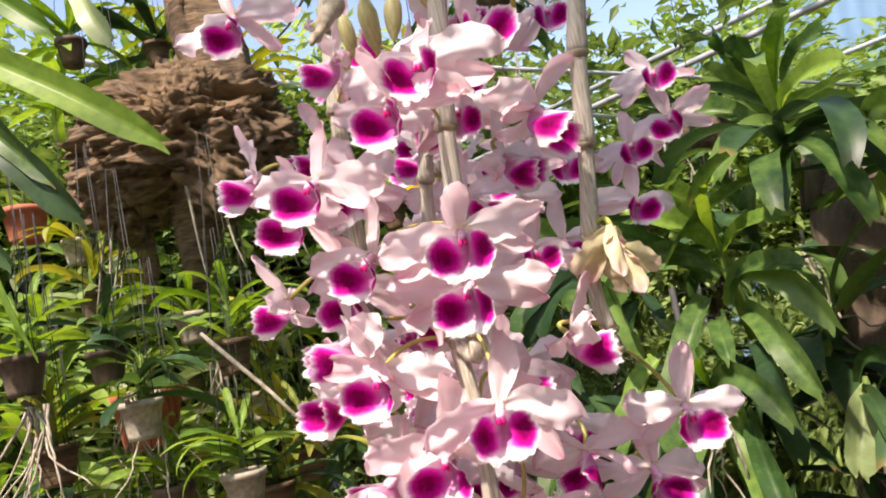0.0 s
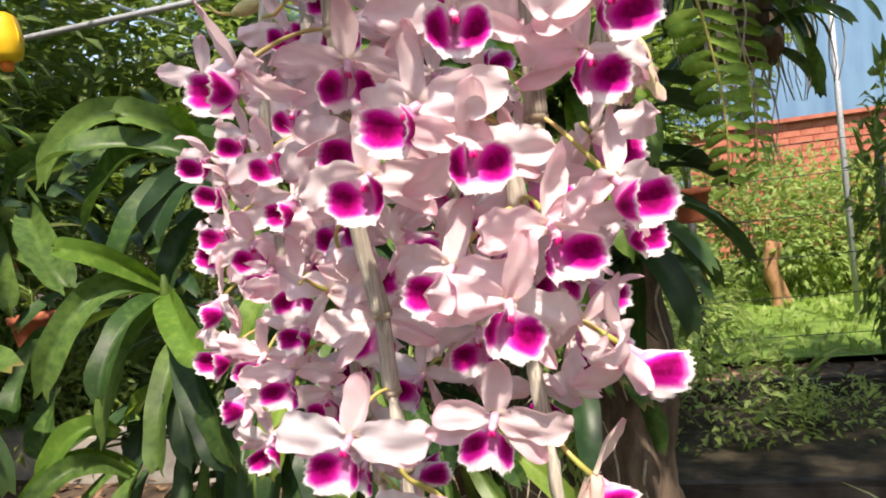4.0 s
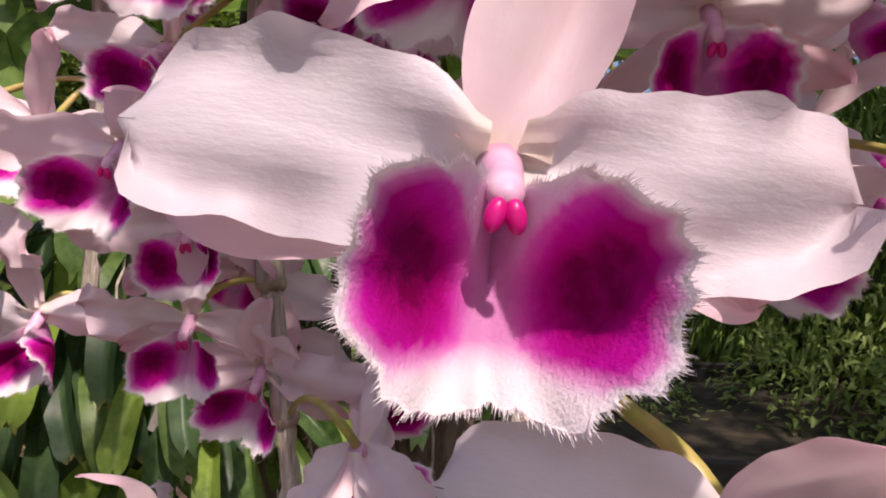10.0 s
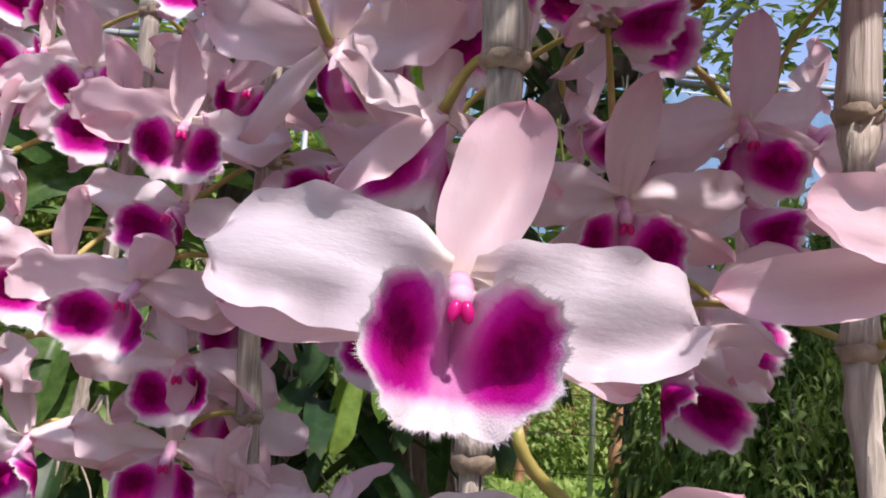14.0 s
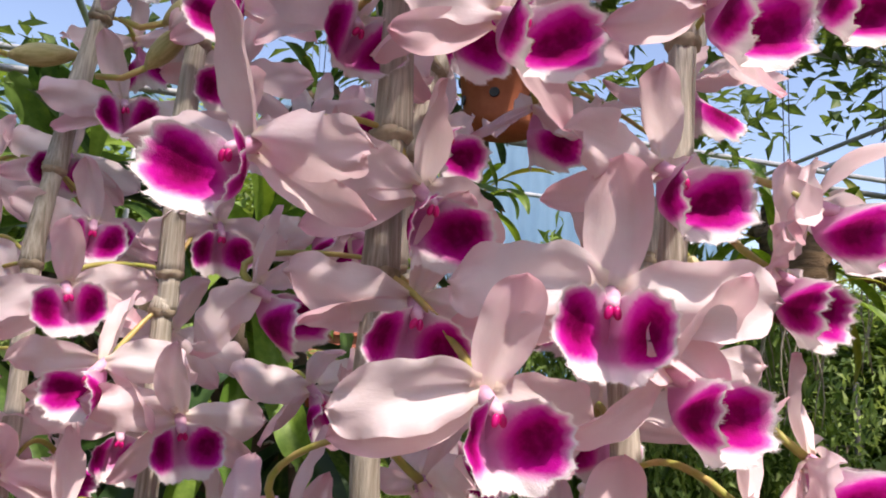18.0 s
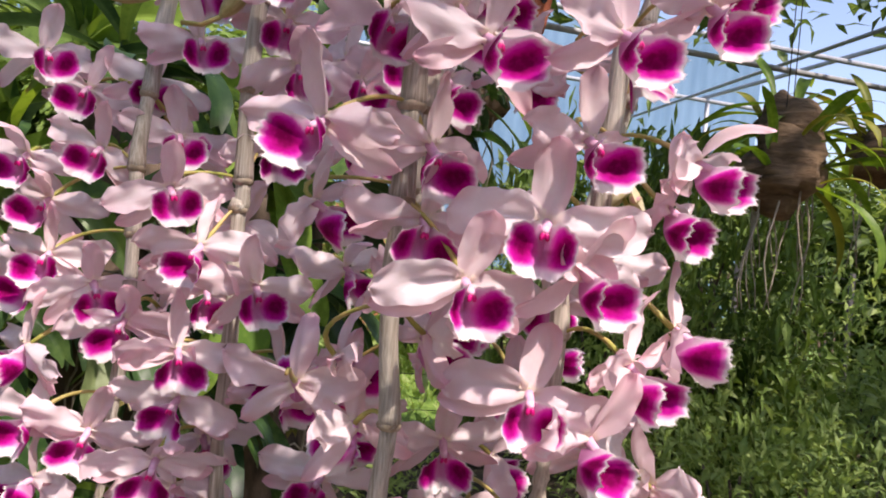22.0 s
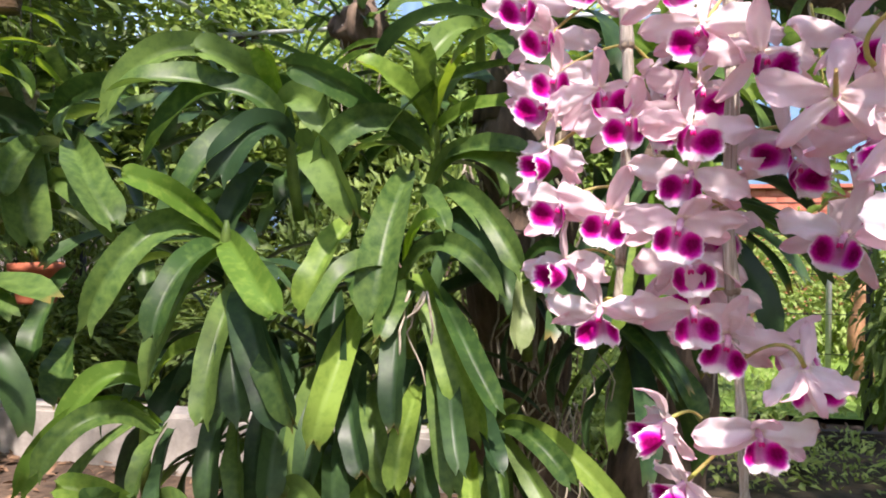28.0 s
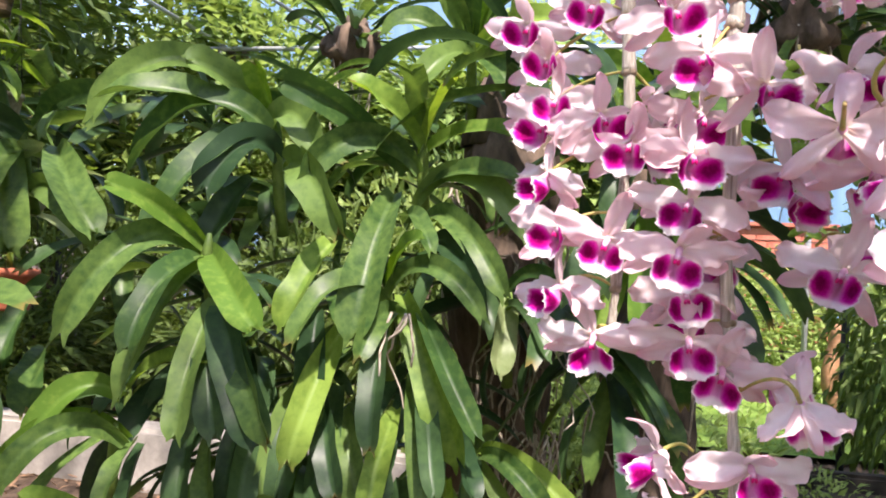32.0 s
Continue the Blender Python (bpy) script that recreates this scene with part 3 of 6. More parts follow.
CANES = [
    ([(-0.0131, 0.2620, 1.5688), (-0.0148, 0.2580, 1.5233), (-0.0158, 0.2560, 1.4695), (-0.0149, 0.2550, 1.4305), (-0.0159, 0.2540, 1.3929), (-0.0165, 0.2530, 1.3711), (-0.0172, 0.2525, 1.3655), (-0.0159, 0.2547, 1.3382), (-0.0114, 0.2570, 1.3088), (-0.0136, 0.2610, 1.2807), (-0.0124, 0.2635, 1.2384), (-0.0142, 0.2620, 1.2022)], 0.0062, 1),
    ([(0.0739, 0.2620, 1.5612), (0.0655, 0.2560, 1.4994), (0.0634, 0.2521, 1.4553), (0.0621, 0.2520, 1.4358), (0.0605, 0.2520, 1.4036), (0.0585, 0.2520, 1.3637), (0.0444, 0.2530, 1.3821), (0.0493, 0.2540, 1.3491), (0.0471, 0.2550, 1.2833), (0.0492, 0.2561, 1.2555), (0.0511, 0.2540, 1.2371), (0.0494, 0.2560, 1.2254), (0.0568, 0.2520, 1.2076)], 0.0058, 2),
    ([(0.1069, 0.3000, 1.5162), (0.0988, 0.3000, 1.4856), (0.0936, 0.3000, 1.4487), (0.0854, 0.3020, 1.4126), (0.0774, 0.3050, 1.3853), (0.0804, 0.3100, 1.3605)], 0.0056, 3),
    ([(-0.0638, 0.3700, 1.5872), (-0.0634, 0.3650, 1.5259), (-0.0703, 0.3600, 1.4775), (-0.0716, 0.3600, 1.4385), (-0.0689, 0.3600, 1.3788), (-0.0712, 0.3600, 1.3918), (-0.0688, 0.3600, 1.3319), (-0.0704, 0.3600, 1.2692), (-0.0628, 0.3620, 1.1879), (-0.0601, 0.3600, 1.1272), (-0.0622, 0.3600, 1.0991)], 0.0058, 4),
    ([(-0.1050, 0.4000, 1.5823), (-0.1079, 0.4000, 1.5227), (-0.1156, 0.4000, 1.4729), (-0.1209, 0.3900, 1.4062), (-0.1176, 0.3850, 1.3461), (-0.1197, 0.3800, 1.2760), (-0.1227, 0.3780, 1.2282)], 0.0056, 5),
    ([(0.0312, 0.2900, 1.5546), (0.0115, 0.2900, 1.4936), (0.0045, 0.2880, 1.4526), (0.0023, 0.2900, 1.4611), (-0.0063, 0.2900, 1.3869), (0.0065, 0.3000, 1.3989), (0.0162, 0.3000, 1.3377)], 0.0054, 6),
]

SHRUBS, TREES = [], []
_r = random.Random(11)
for i in range(44):
    az = -92 + 156 * i / 43 + _r.uniform(-3, 3)
    d = _r.uniform(3.9, 5.6)
    if 2 < az < 34:
        continue
    d += 1.3 if -48 < az < -22 else 0
    # Crowns 1 and 5 carry painted sunlight, picked where foliage should look lit.
    SHRUBS.append((d * math.sin(radians(az)), d * math.cos(radians(az)), _r.uniform(0.4, 0.7), _r.uniform(0.7, 1.9) if az > -55 else _r.uniform(1.2, 2.4), _r.choice((1, 5)) if az < -52 or -8 < az < 2 or az > 30 else _r.randrange(6)))
for az, d, r, h, k in ((21, 4.5, 0.45, 2.0, 0), (25, 4.3, 0.5, 2.25, 3), (29, 4.4, 0.5, 2.25, 3), (33, 4.1, 0.5, 2.1, 0), (27, 3.7, 0.4, 1.6, 5), (36, 3.9, 0.45, 2.0, 3), (31, 3.6, 0.35, 1.4, 1), (-66, 3.4, 0.35, 0.8, 3), (-76, 3.2, 0.4, 0.9, 5), (20, 8.6, 0.9, 1.35, 1), (14, 8.4, 0.9, 1.3, 1), (26, 8.6, 0.9, 1.4, 5), (9, 8.0, 0.8, 1.3, 1), (17, 9.2, 0.9, 1.3, 1), (23, 9.0, 0.9, 1.4, 1), (12, 8.9, 0.8, 1.5, 5), (7, 9.3, 0.9, 1.6, 1), (29, 6.4, 0.7, 1.6, 1), (24, 6.8, 0.7, 1.3, 5), (33, 7.2, 0.9, 1.9, 1), (6, 3.0, 0.35, 0.7, 1), (14, 3.1, 0.3, 0.5, 1), (27, 3.3, 0.4, 0.75, 5), (38, 2.9, 0.45, 0.95, 1), (45, 2.7, 0.4, 1.0, 5), (-4, 3.3, 0.4, 0.9, 1), (33, 4.4, 0.5, 1.1, 1)):
    SHRUBS.append((d * math.sin(radians(az)), d * math.cos(radians(az)), r, h, k))
for i in range(28):
    az = -95 + 165 * i / 27 + _r.uniform(-3, 3)
    if 2 < az < 27:
        continue
    d = _r.uniform(6.5, 11.0)
    TREES.append((d * math.sin(radians(az)), d * math.cos(radians(az)), _r.uniform(2.6, 4.4) * (0.62 if az > 27 else 1), _r.uniform(0.9, 1.4) * (0.8 if az > 27 else 1), _r.choice((1, 5, 3))))
for i in range(9):
    az = -96 + 5.6 * i + _r.uniform(-2, 2)
    TREES.append((5.2 * math.sin(radians(az)), 5.2 * math.cos(radians(az)), _r.uniform(2.8, 4.0), _r.uniform(0.8, 1.2), _r.choice((1, 5, 3))))
# Four unseen trees added behind and beside the camera to shape the light.
for x, y in ((-3.5, -4.0), (-1.0, -6.0), (3.5, -3.5), (5.5, 0.5)):
    TREES.append((x, y, 4.5, 1.5, 1))


# ---- leaves and shoots ----
def leaf_mesh(name, length, width, droop, lift, twist, seed, material, nu=13, nv=7, notch=0.0, fold=0.24):
    """A strap leaf from the origin along +x that rises by lift and bends down by droop (degrees over its length)."""
    rnd = random.Random(seed)
    vs, tone = [], []
    p, ang = Vector((0, 0, 0)), radians(lift)
    ph = rnd.uniform(0, 6)
    dry = 0.9 if rnd.random() < 0.3 else 0.1
    for i in range(nu):
        u = i / (nu - 1)
        w = width * (0.45 + 0.55 * min(1, u / 0.4)) * (1 if u < 0.68 else max(0.42 if notch else 0.16, 1 - ((u - 0.68) / 0.32) ** (3.6 if notch else 2.6)))
        d = Vector((math.cos(ang), 0, math.sin(ang)))
        nrm = Vector((-math.sin(ang), 0, math.cos(ang)))
        side = Vector((0, 1, 0))
        tw = radians(twist) * u
        s2 = side * math.cos(tw) + nrm * math.sin(tw)
        n2 = nrm * math.cos(tw) - side * math.sin(tw)
        for j in range(nv):
            s = 2 * j / (nv - 1) - 1
            v = p + s2 * (s * w / 2) + n2 * (abs(s) ** 1.5 * w * (fold - fold * 0.7 * u) + 0.045 * w * math.sin(u * 11 + ph) * s)
            if i == nu - 1:
                v = v - d * notch * width * (1 - abs(s))
            vs.append(v)
            tone.append((1 - abs(s), 0.4 * max(0.0, 1 - abs(s) * 3.0) * (1 - u) + max(0.0, 0.35 - u * 3), max(0.0, (u - 0.92) / 0.08) * dry))
        ang -= radians(droop) / (nu - 1) * (0.35 + 1.3 * u)
        p = p + d * (length / (nu - 1))
    return mesh_of(name, vs, grid_faces(nu, nv), material, tone=tone)


LEAVES = []
for k in range(16):
    r = random.Random(500 + k)
    # LEAF_DARK paints shade into two of every three filler blades.
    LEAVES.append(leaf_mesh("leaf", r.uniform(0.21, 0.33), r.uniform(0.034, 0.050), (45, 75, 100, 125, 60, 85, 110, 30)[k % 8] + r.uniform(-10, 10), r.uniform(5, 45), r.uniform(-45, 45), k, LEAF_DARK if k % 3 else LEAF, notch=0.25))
THIN = [leaf_mesh("leaf", 0.16 + 0.02 * k, 0.012 + 0.002 * (k % 3), 35 + 18 * k, 40, 20 * (k - 2), 70 + k, LEAF2, 9, 3, 0, 0.3) for k in range(6)]
PALE = [leaf_mesh("leaf", 0.20 + 0.02 * k, 0.009, 30 + 12 * k, 55, 10, 90 + k, GRASSY, 10, 3, 0, 0.4) for k in range(5)]
SHOOT = "clump of arching glossy green strap leaves on a trunk-mounted orchid plant"


def shoot(x, y, z, n, size=1.0, face=-90.0, spread=220.0, seed=0, hang=0.0, label=SHOOT, leaves=None, stem=0.12, lean=(0.0, 0.0), name="leafy_shoot", group="leafy shoots"):
    """A leafy shoot: a short stem with leaves mostly towards the compass angle face; hang: degrees by which the leaves are turned down."""
    rnd = random.Random(seed)
    leaves = leaves or LEAVES
    e = thing(name, pose(x, y, z), label, "plant", group)
    axis = [Vector((lean[0] * t * stem, lean[1] * t * stem, -stem * size * (1 - t))) for t in (0, 0.35, 0.7, 1.0)]
    vs, fs = tube(axis, [0.009 * size, 0.0095 * size, 0.009 * size, 0.005 * size], 8)
    put("stem", mesh_of("stem", vs, fs, LEAF2), e, None, "short green stem wrapped in leaf bases")
    for i in range(n):
        t = (i + 0.5) / n
        p = axis[0].lerp(axis[-1], t)
        az = face + (spread / 2) * (rnd.random() * 2 - 1)
        young = max(0.0, t - 0.75) / 0.25
        s = size * (1.05 - 0.4 * young) * rnd.uniform(0.78, 1.15)
        m = pose(p.x, p.y, p.z, 0, 0, az) @ pose(0, 0, 0, rnd.uniform(-22, 22), hang * (1 - young) - 50 * young + rnd.uniform(-10, 25), 0) @ Matrix.Scale(s, 4)
        put("leaf", leaves[rnd.randrange(len(leaves))], e, m)
    return e


# ---- ground, kerbs, beds ----
def slab(name, x0, x1, y0, y1, z0, z1, material, bevel=0.012, parent=None, jitter=0.004, seed=3):
    bm = bmesh.new()
    bmesh.ops.create_cube(bm, size=1.0)
    for v in bm.verts:
        v.co = Vector(((x0 + x1) / 2 + v.co.x * (x1 - x0), (y0 + y1) / 2 + v.co.y * (y1 - y0), (z0 + z1) / 2 + v.co.z * (z1 - z0)))
    bmesh.ops.bevel(bm, geom=bm.edges[:], offset=bevel, segments=2, affect="EDGES")
    rnd = random.Random(seed)
    for v in bm.verts:
        v.co += Vector((rnd.uniform(-1, 1), rnd.uniform(-1, 1), rnd.uniform(-1, 1))) * jitter
    me = bpy.data.meshes.new(name)
    bm.to_mesh(me)
    bm.free()
    me.materials.append(material)
    return put(name, me, parent)


def ground_height(x, y):
    return 0.05 * noise.noise(Vector((x * 0.5, y * 0.5, 0))) + 0.015 * noise.noise(Vector((x * 3, y * 3, 2)))


gx = [-80, -40, -15] + [-8 + 0.25 * i for i in range(65)] + [15, 40, 80]
gy = [-80, -40, -10] + [-3 + 0.25 * i for i in range(57)] + [18, 30, 60, 150]
gv = [(x, y, ground_height(x, y)) for x in gx for y in gy]
tagged(put("ground", mesh_of("ground", gv, [f[::-1] for f in grid_faces(len(gx), len(gy))], SOIL)), "brown bare earth strewn with dry leaf litter", "ground", "", "structure")
lawn_x = [-1.6 + 0.35 * i for i in range(38)]
lawn_y = [5.2 + 0.35 * i for i in range(24)]
lv = [(x, y, ground_height(x, y) + 0.05) for x in lawn_x for y in lawn_y]
tagged(put("lawn", mesh_of("lawn", lv, [f[::-1] for f in grid_faces(len(lawn_x), len(lawn_y))], GRASS)), "sunlit bright green mown grass beyond the fence", "lawn", "", "structure")


def leaf_cards(n, place, size, seed, bend=0.25):
    """Many small folded leaves as one mesh: place(rnd) gives a point and an outward direction."""
    rnd = random.Random(seed)
    vs, fs, tone = [], [], []
    for _ in range(n):
        p, out = place(rnd)
        d = (out + Vector((rnd.gauss(0, 0.6), rnd.gauss(0, 0.6), rnd.gauss(-0.15, 0.5)))).normalized()
        s = d.cross(Vector((rnd.gauss(0, 0.5), rnd.gauss(0, 0.5), 1))).normalized()
        nrm = s.cross(d)
        L = size * rnd.uniform(0.6, 1.4)
        W = L * rnd.uniform(0.28, 0.48)
        b = len(vs)
        vs += [p, p + d * L * 0.45 + s * W * 0.5 + nrm * W * 0.15, p + d * L * 0.45 - s * W * 0.5 + nrm * W * 0.15, p + d * L * 0.5, p + d * L - nrm * L * bend]
        k = rnd.random() * 0.5
        tone += [(k, 0.3, 0), (k, 0, 0), (k, 0, 0), (k, 0.4, 0), (k, 0, 0)]
        fs += [(b, b + 3, b + 1), (b, b + 2, b + 3), (b + 3, b + 4, b + 1), (b + 3, b + 2, b + 4)]
    return vs, fs, tone


def litter_place(r):
    x, y = r.uniform(-4.2, 2.5), r.uniform(1.2, 5.2)
    return Vector((x, y, ground_height(x, y) + 0.012)), Vector((r.gauss(0, 1), r.gauss(0, 1), 0.1))


lv, lf, lt = leaf_cards(5200, litter_place, 0.07, 5, 0.1)
tagged(put("leaf_litter", mesh_of("leaf_litter", lv, lf, LITTER, False, lt)), "scattered dry brown fallen leaves on the earth", "leaf litter", "", "stuff")

for i, (x0, x1, y0, y1, h) in enumerate(((-4.6, -3.55, 3.55, 3.75, 0.30), (-3.54, -2.5, 3.50, 3.70, 0.29), (-2.49, -1.45, 3.46, 3.66, 0.30), (-1.44, -0.4, 3.42, 3.62, 0.29))):
    tagged(slab("kerb_block", x0, x1, y0, y1, -0.1, h, CONCRETE, 0.02, None, 0.006, i), "weathered grey concrete kerb block on the earth", "kerb", "kerb blocks")
BOX = thing("planting_trough", pose(0.75, 2.75, 0), "planting trough with near-black walls that stand for shade and a mossy soil bed", "planter")
for nm, a in (("wall", (-0.75, 0.95, -0.5, -0.42, -0.05, 0.42)), ("wall", (-0.75, 0.95, 0.62, 0.70, -0.05, 0.42)), ("wall", (-0.83, -0.752, -0.5, 0.7, -0.05, 0.42)), ("wall", (0.952, 1.03, -0.5, 0.7, -0.05, 0.42))):
    slab(nm, *a, SHADED_TROUGH, 0.012, BOX, 0.004)
slab("soil_bed", -0.75, 0.95, -0.418, 0.618, -0.05, 0.36, MOSS, 0.02, BOX, 0.02)
tagged(slab("concrete_ledge", 0.95, 2.6, 3.55, 4.1, -0.05, 0.16, CONCRETE, 0.02), "low grey concrete ledge beside a potted plant", "ledge")

# ---- trunk with the leafy orchid plant ----
def bark_tube(points, radii, sides, seed, rough):
    vs, fs = tube(points, radii, sides)
    out = []
    for v in vs:
        n1 = noise.noise(Vector((v.x * 16 + seed, v.y * 16, v.z * 3.5))) + 0.6 * noise.noise(Vector((v.x * 45, v.y * 45 + seed, v.z * 14)))
        out.append(v * 1.0 + Vector((v.x, v.y, 0)).normalized() * n1 * rough if Vector((v.x, v.y, 0)).length > 1e-6 else v)
    return out, fs


def old_tree(x, y, radius, height, nroots, seed, label):
    e = thing("old_tree", pose(x, y, -0.05), label, "tree", "old trees")
    n = int(height / 0.03)
    tp = [(0.012 * math.sin(i * 0.5 + seed), 0.01 * math.cos(i * 0.7), 0.03 * i) for i in range(n)]
    rr = [radius - 0.0003 * i + 0.05 * math.exp(-i / 4) + 0.006 * math.sin(i * 0.6 + seed) for i in range(n)]
    put("trunk", mesh_of("trunk", *bark_tube(tp, rr, 56, seed, 0.022), BARK), e)
    for q in range(5):
        r = random.Random(seed * 9 + q)
        a = r.uniform(0, 6.28)
        c = Vector((0.6 * radius * math.cos(a), 0.6 * radius * math.sin(a), 0.03 * n - 0.08))
        put("broken_top", mesh_of("broken_top", *bark_tube([c, c + Vector((0, 0, 0.08)), c + Vector((0.01, 0, 0.13 + 0.1 * r.random()))], [radius * 0.4, radius * 0.3, 0.006], 9, q, 0.006), BARK), e, None, "splintered broken wood")
    for q in range(nroots):
        r = random.Random(q + 40 * seed)
        a, z = r.uniform(3.0, 6.4), r.uniform(0.75, height - 0.1)
        across = r.random() < 0.35
        pts = []
        for s in range(10):
            aa = a + (0.10 * s if across else 0.05 * math.sin(1.3 * s + q))
            rad = radius + 0.012 + 0.012 * math.sin(s * 0.9 + q)
            pts.append(Vector((rad * math.cos(aa), rad * math.sin(aa), z - (0.008 if across else 0.034) * s + 0.010 * math.sin(s * 2 + q))))
        put("aerial_root", mesh_of("aerial_root", *tube(pts, [0.0036 - 0.0002 * s for s in range(10)], 6), ROOTS), e, None, "pale wiry aerial root")
    return e


old_tree(-0.31, 1.74, 0.125, 1.66, 46, 3, "rough dark brown dead tree carrying strap-leaved orchid plants")
old_tree(0.02, 1.80, 0.11, 1.55, 16, 5, "shorter dark brown dead tree overgrown with orchid roots")

shoot(-0.499, 1.620, 1.524, 16, 1.01, -90, 230, 900, 0)
shoot(-0.831, 1.600, 1.460, 16, 1.01, -110, 230, 901, 6)
shoot(-1.064, 1.700, 1.599, 14, 0.96, -100, 230, 902, 0)
shoot(-0.820, 1.800, 1.684, 13, 0.91, -90, 230, 903, 0)
shoot(-0.883, 1.380, 1.254, 13, 1.01, -100, 230, 904, 3)
shoot(-0.555, 1.580, 1.173, 16, 1.06, -80, 230, 905, 6)
shoot(-1.457, 1.650, 1.482, 14, 1.06, -110, 230, 906, 9)
shoot(-1.750, 1.800, 1.662, 12, 0.96, -100, 230, 907, 3)
shoot(-0.829, 1.500, 1.140, 10, 1.02, -90, 200, 908, 31)
shoot(-0.649, 1.500, 1.268, 10, 1.02, -90, 230, 909, 27)
shoot(-0.721, 1.500, 1.022, 10, 1.02, -90, 200, 910, 37)
shoot(-0.470, 1.500, 1.061, 10, 1.02, -80, 200, 911, 37)
shoot(-0.965, 1.450, 1.087, 10, 0.92, -100, 230, 912, 27)
shoot(-1.089, 1.450, 0.954, 10, 0.92, -110, 230, 913, 24)
shoot(-0.620, 1.520, 0.876, 10, 0.92, -90, 200, 914, 37)
shoot(-0.869, 1.480, 0.864, 10, 0.92, -90, 200, 915, 37)
shoot(-0.426, 1.550, 0.911, 8, 0.92, -80, 200, 916, 31)
shoot(-0.946, 1.500, 0.670, 10, 0.83, -90, 200, 917, 34)
shoot(-0.713, 1.500, 0.683, 10, 0.83, -90, 200, 918, 34)
shoot(-0.520, 1.550, 0.688, 10, 0.83, -90, 200, 919, 34)
shoot(-0.338, 1.650, 0.820, 9, 0.76, -30, 230, 920, 9)
shoot(-0.404, 1.700, 1.344, 9, 0.79, -40, 230, 921, 12)
shoot(-1.141, 1.550, 1.336, 12, 0.92, -110, 230, 922, 15)
shoot(-0.309, 1.700, 0.608, 7, 0.65, -60, 230, 923, 18)
shoot(-1.370, 1.800, 1.654, 12, 0.91, -100, 230, 924, 6)
shoot(-0.017, 1.470, 1.594, 17, 1.21, -70, 230, 925, 3)
shoot(-0.002, 1.450, 1.422, 11, 1.16, -70, 230, 926, 27)
shoot(-0.149, 1.500, 1.228, 11, 1.05, -70, 200, 927, 31)
shoot(0.077, 1.600, 1.296, 11, 1.05, -50, 230, 928, 24)
shoot(-0.071, 1.550, 1.124, 11, 1.05, -60, 200, 929, 34)
shoot(-0.280, 1.350, 1.679, 15, 1.03, -90, 230, 930, 0)
shoot(-0.378, 1.550, 1.303, 11, 1.05, -70, 230, 931, 21)
shoot(-1.355, 1.127, 1.240, 13, 1.10, -80, 230, 932, 8)


# ---- long strap leaves in front ----
def strap(plant, base, tip, width, arch=0.16, roll=0.0, seed=0, material=None):
    """A channelled strap leaf of a plant, arching from base to tip (world points)."""
    r = random.Random(seed * 17 + 5)
    o = plant.matrix_basis.translation
    a, b = Vector(base) - o, Vector(tip) - o
    L = (b - a).length
    up, fwd = Vector((0, 0, 1)), Vector((0, -1, 0))
    pts = bezier(a, a + (b - a) * 0.30 + up * arch * L * 1.25 + fwd * 0.10 * L, a + (b - a) * 0.78 + up * arch * L * 0.95 + fwd * 0.12 * L, b, 22)
    nv, vs, tone = 9, [], []
    ph, dry = r.uniform(0, 6), (0.8 if r.random() < 0.25 else 0.05)
    for i, p in enumerate(pts):
        u = i / 21
        d = (pts[min(i + 1, 21)] - pts[max(i - 1, 0)]).normalized()
        s = d.cross(fwd + up * 0.35)
        s = s.normalized() if s.length > 0.05 else Vector((1, 0, 0))
        n = s.cross(d)
        if n.dot(fwd + up * 0.5) < 0:
            n = -n
        k = radians(roll) * (0.4 + u) + 0.10 * math.sin(3 * u + ph)
        s, n = s * math.cos(k) + n * math.sin(k), n * math.cos(k) - s * math.sin(k)
        w = 0.9 * width * (0.42 + 0.58 * math.sin(min(1, u / 0.55) * math.pi / 2)) * (1 if u < 0.72 else max(0.46, (1 - ((u - 0.72) / 0.28) ** 3.2)))
        for j in range(nv):
            q = 2 * j / (nv - 1) - 1
            v = p + s * (q * w / 2) + n * (abs(q) ** 1.3 * w * (0.40 - 0.22 * u) - 0.05 * w * math.exp(-(q * 5) ** 2) + 0.07 * w * math.sin(u * 9 + ph) * q + 0.04 * w * math.sin(u * 19 + 2 * ph) * abs(q))
            if i == 21:
                v = v - d * 0.34 * width * (1 - abs(q)) ** 1.5 + d * 0.10 * width * q * math.sin(ph)
            vs.append(v)
            tone.append((1 - abs(q), 0.10 * max(0.0, 1 - abs(q) * 6.0) * (1 - 0.5 * u) + max(0.0, 0.4 - u * 3.5), max(0.0, (u - 0.93) / 0.07) * dry))
    put("leaf", mesh_of("leaf", vs, grid_faces(22, nv), material or LEAF, tone=tone), plant)


def crown(x, y, z, lean=0.0, label="leafy orchid crown with long arching glossy strap leaves", height=0.16):
    e = thing("orchid_plant", pose(x, y, z), label, "plant", "strap-leaved orchid plants")
    put("stem", mesh_of("stem", *tube([(-lean * 0.6, 0.05, -height), (-lean * 0.3, 0.02, -height * 0.5), (0, 0, 0), (0.004, -0.004, 0.03)], [0.012, 0.012, 0.010, 0.004], 9), LEAF2), e, None, "pale green stem sheathed in leaf bases")
    return e


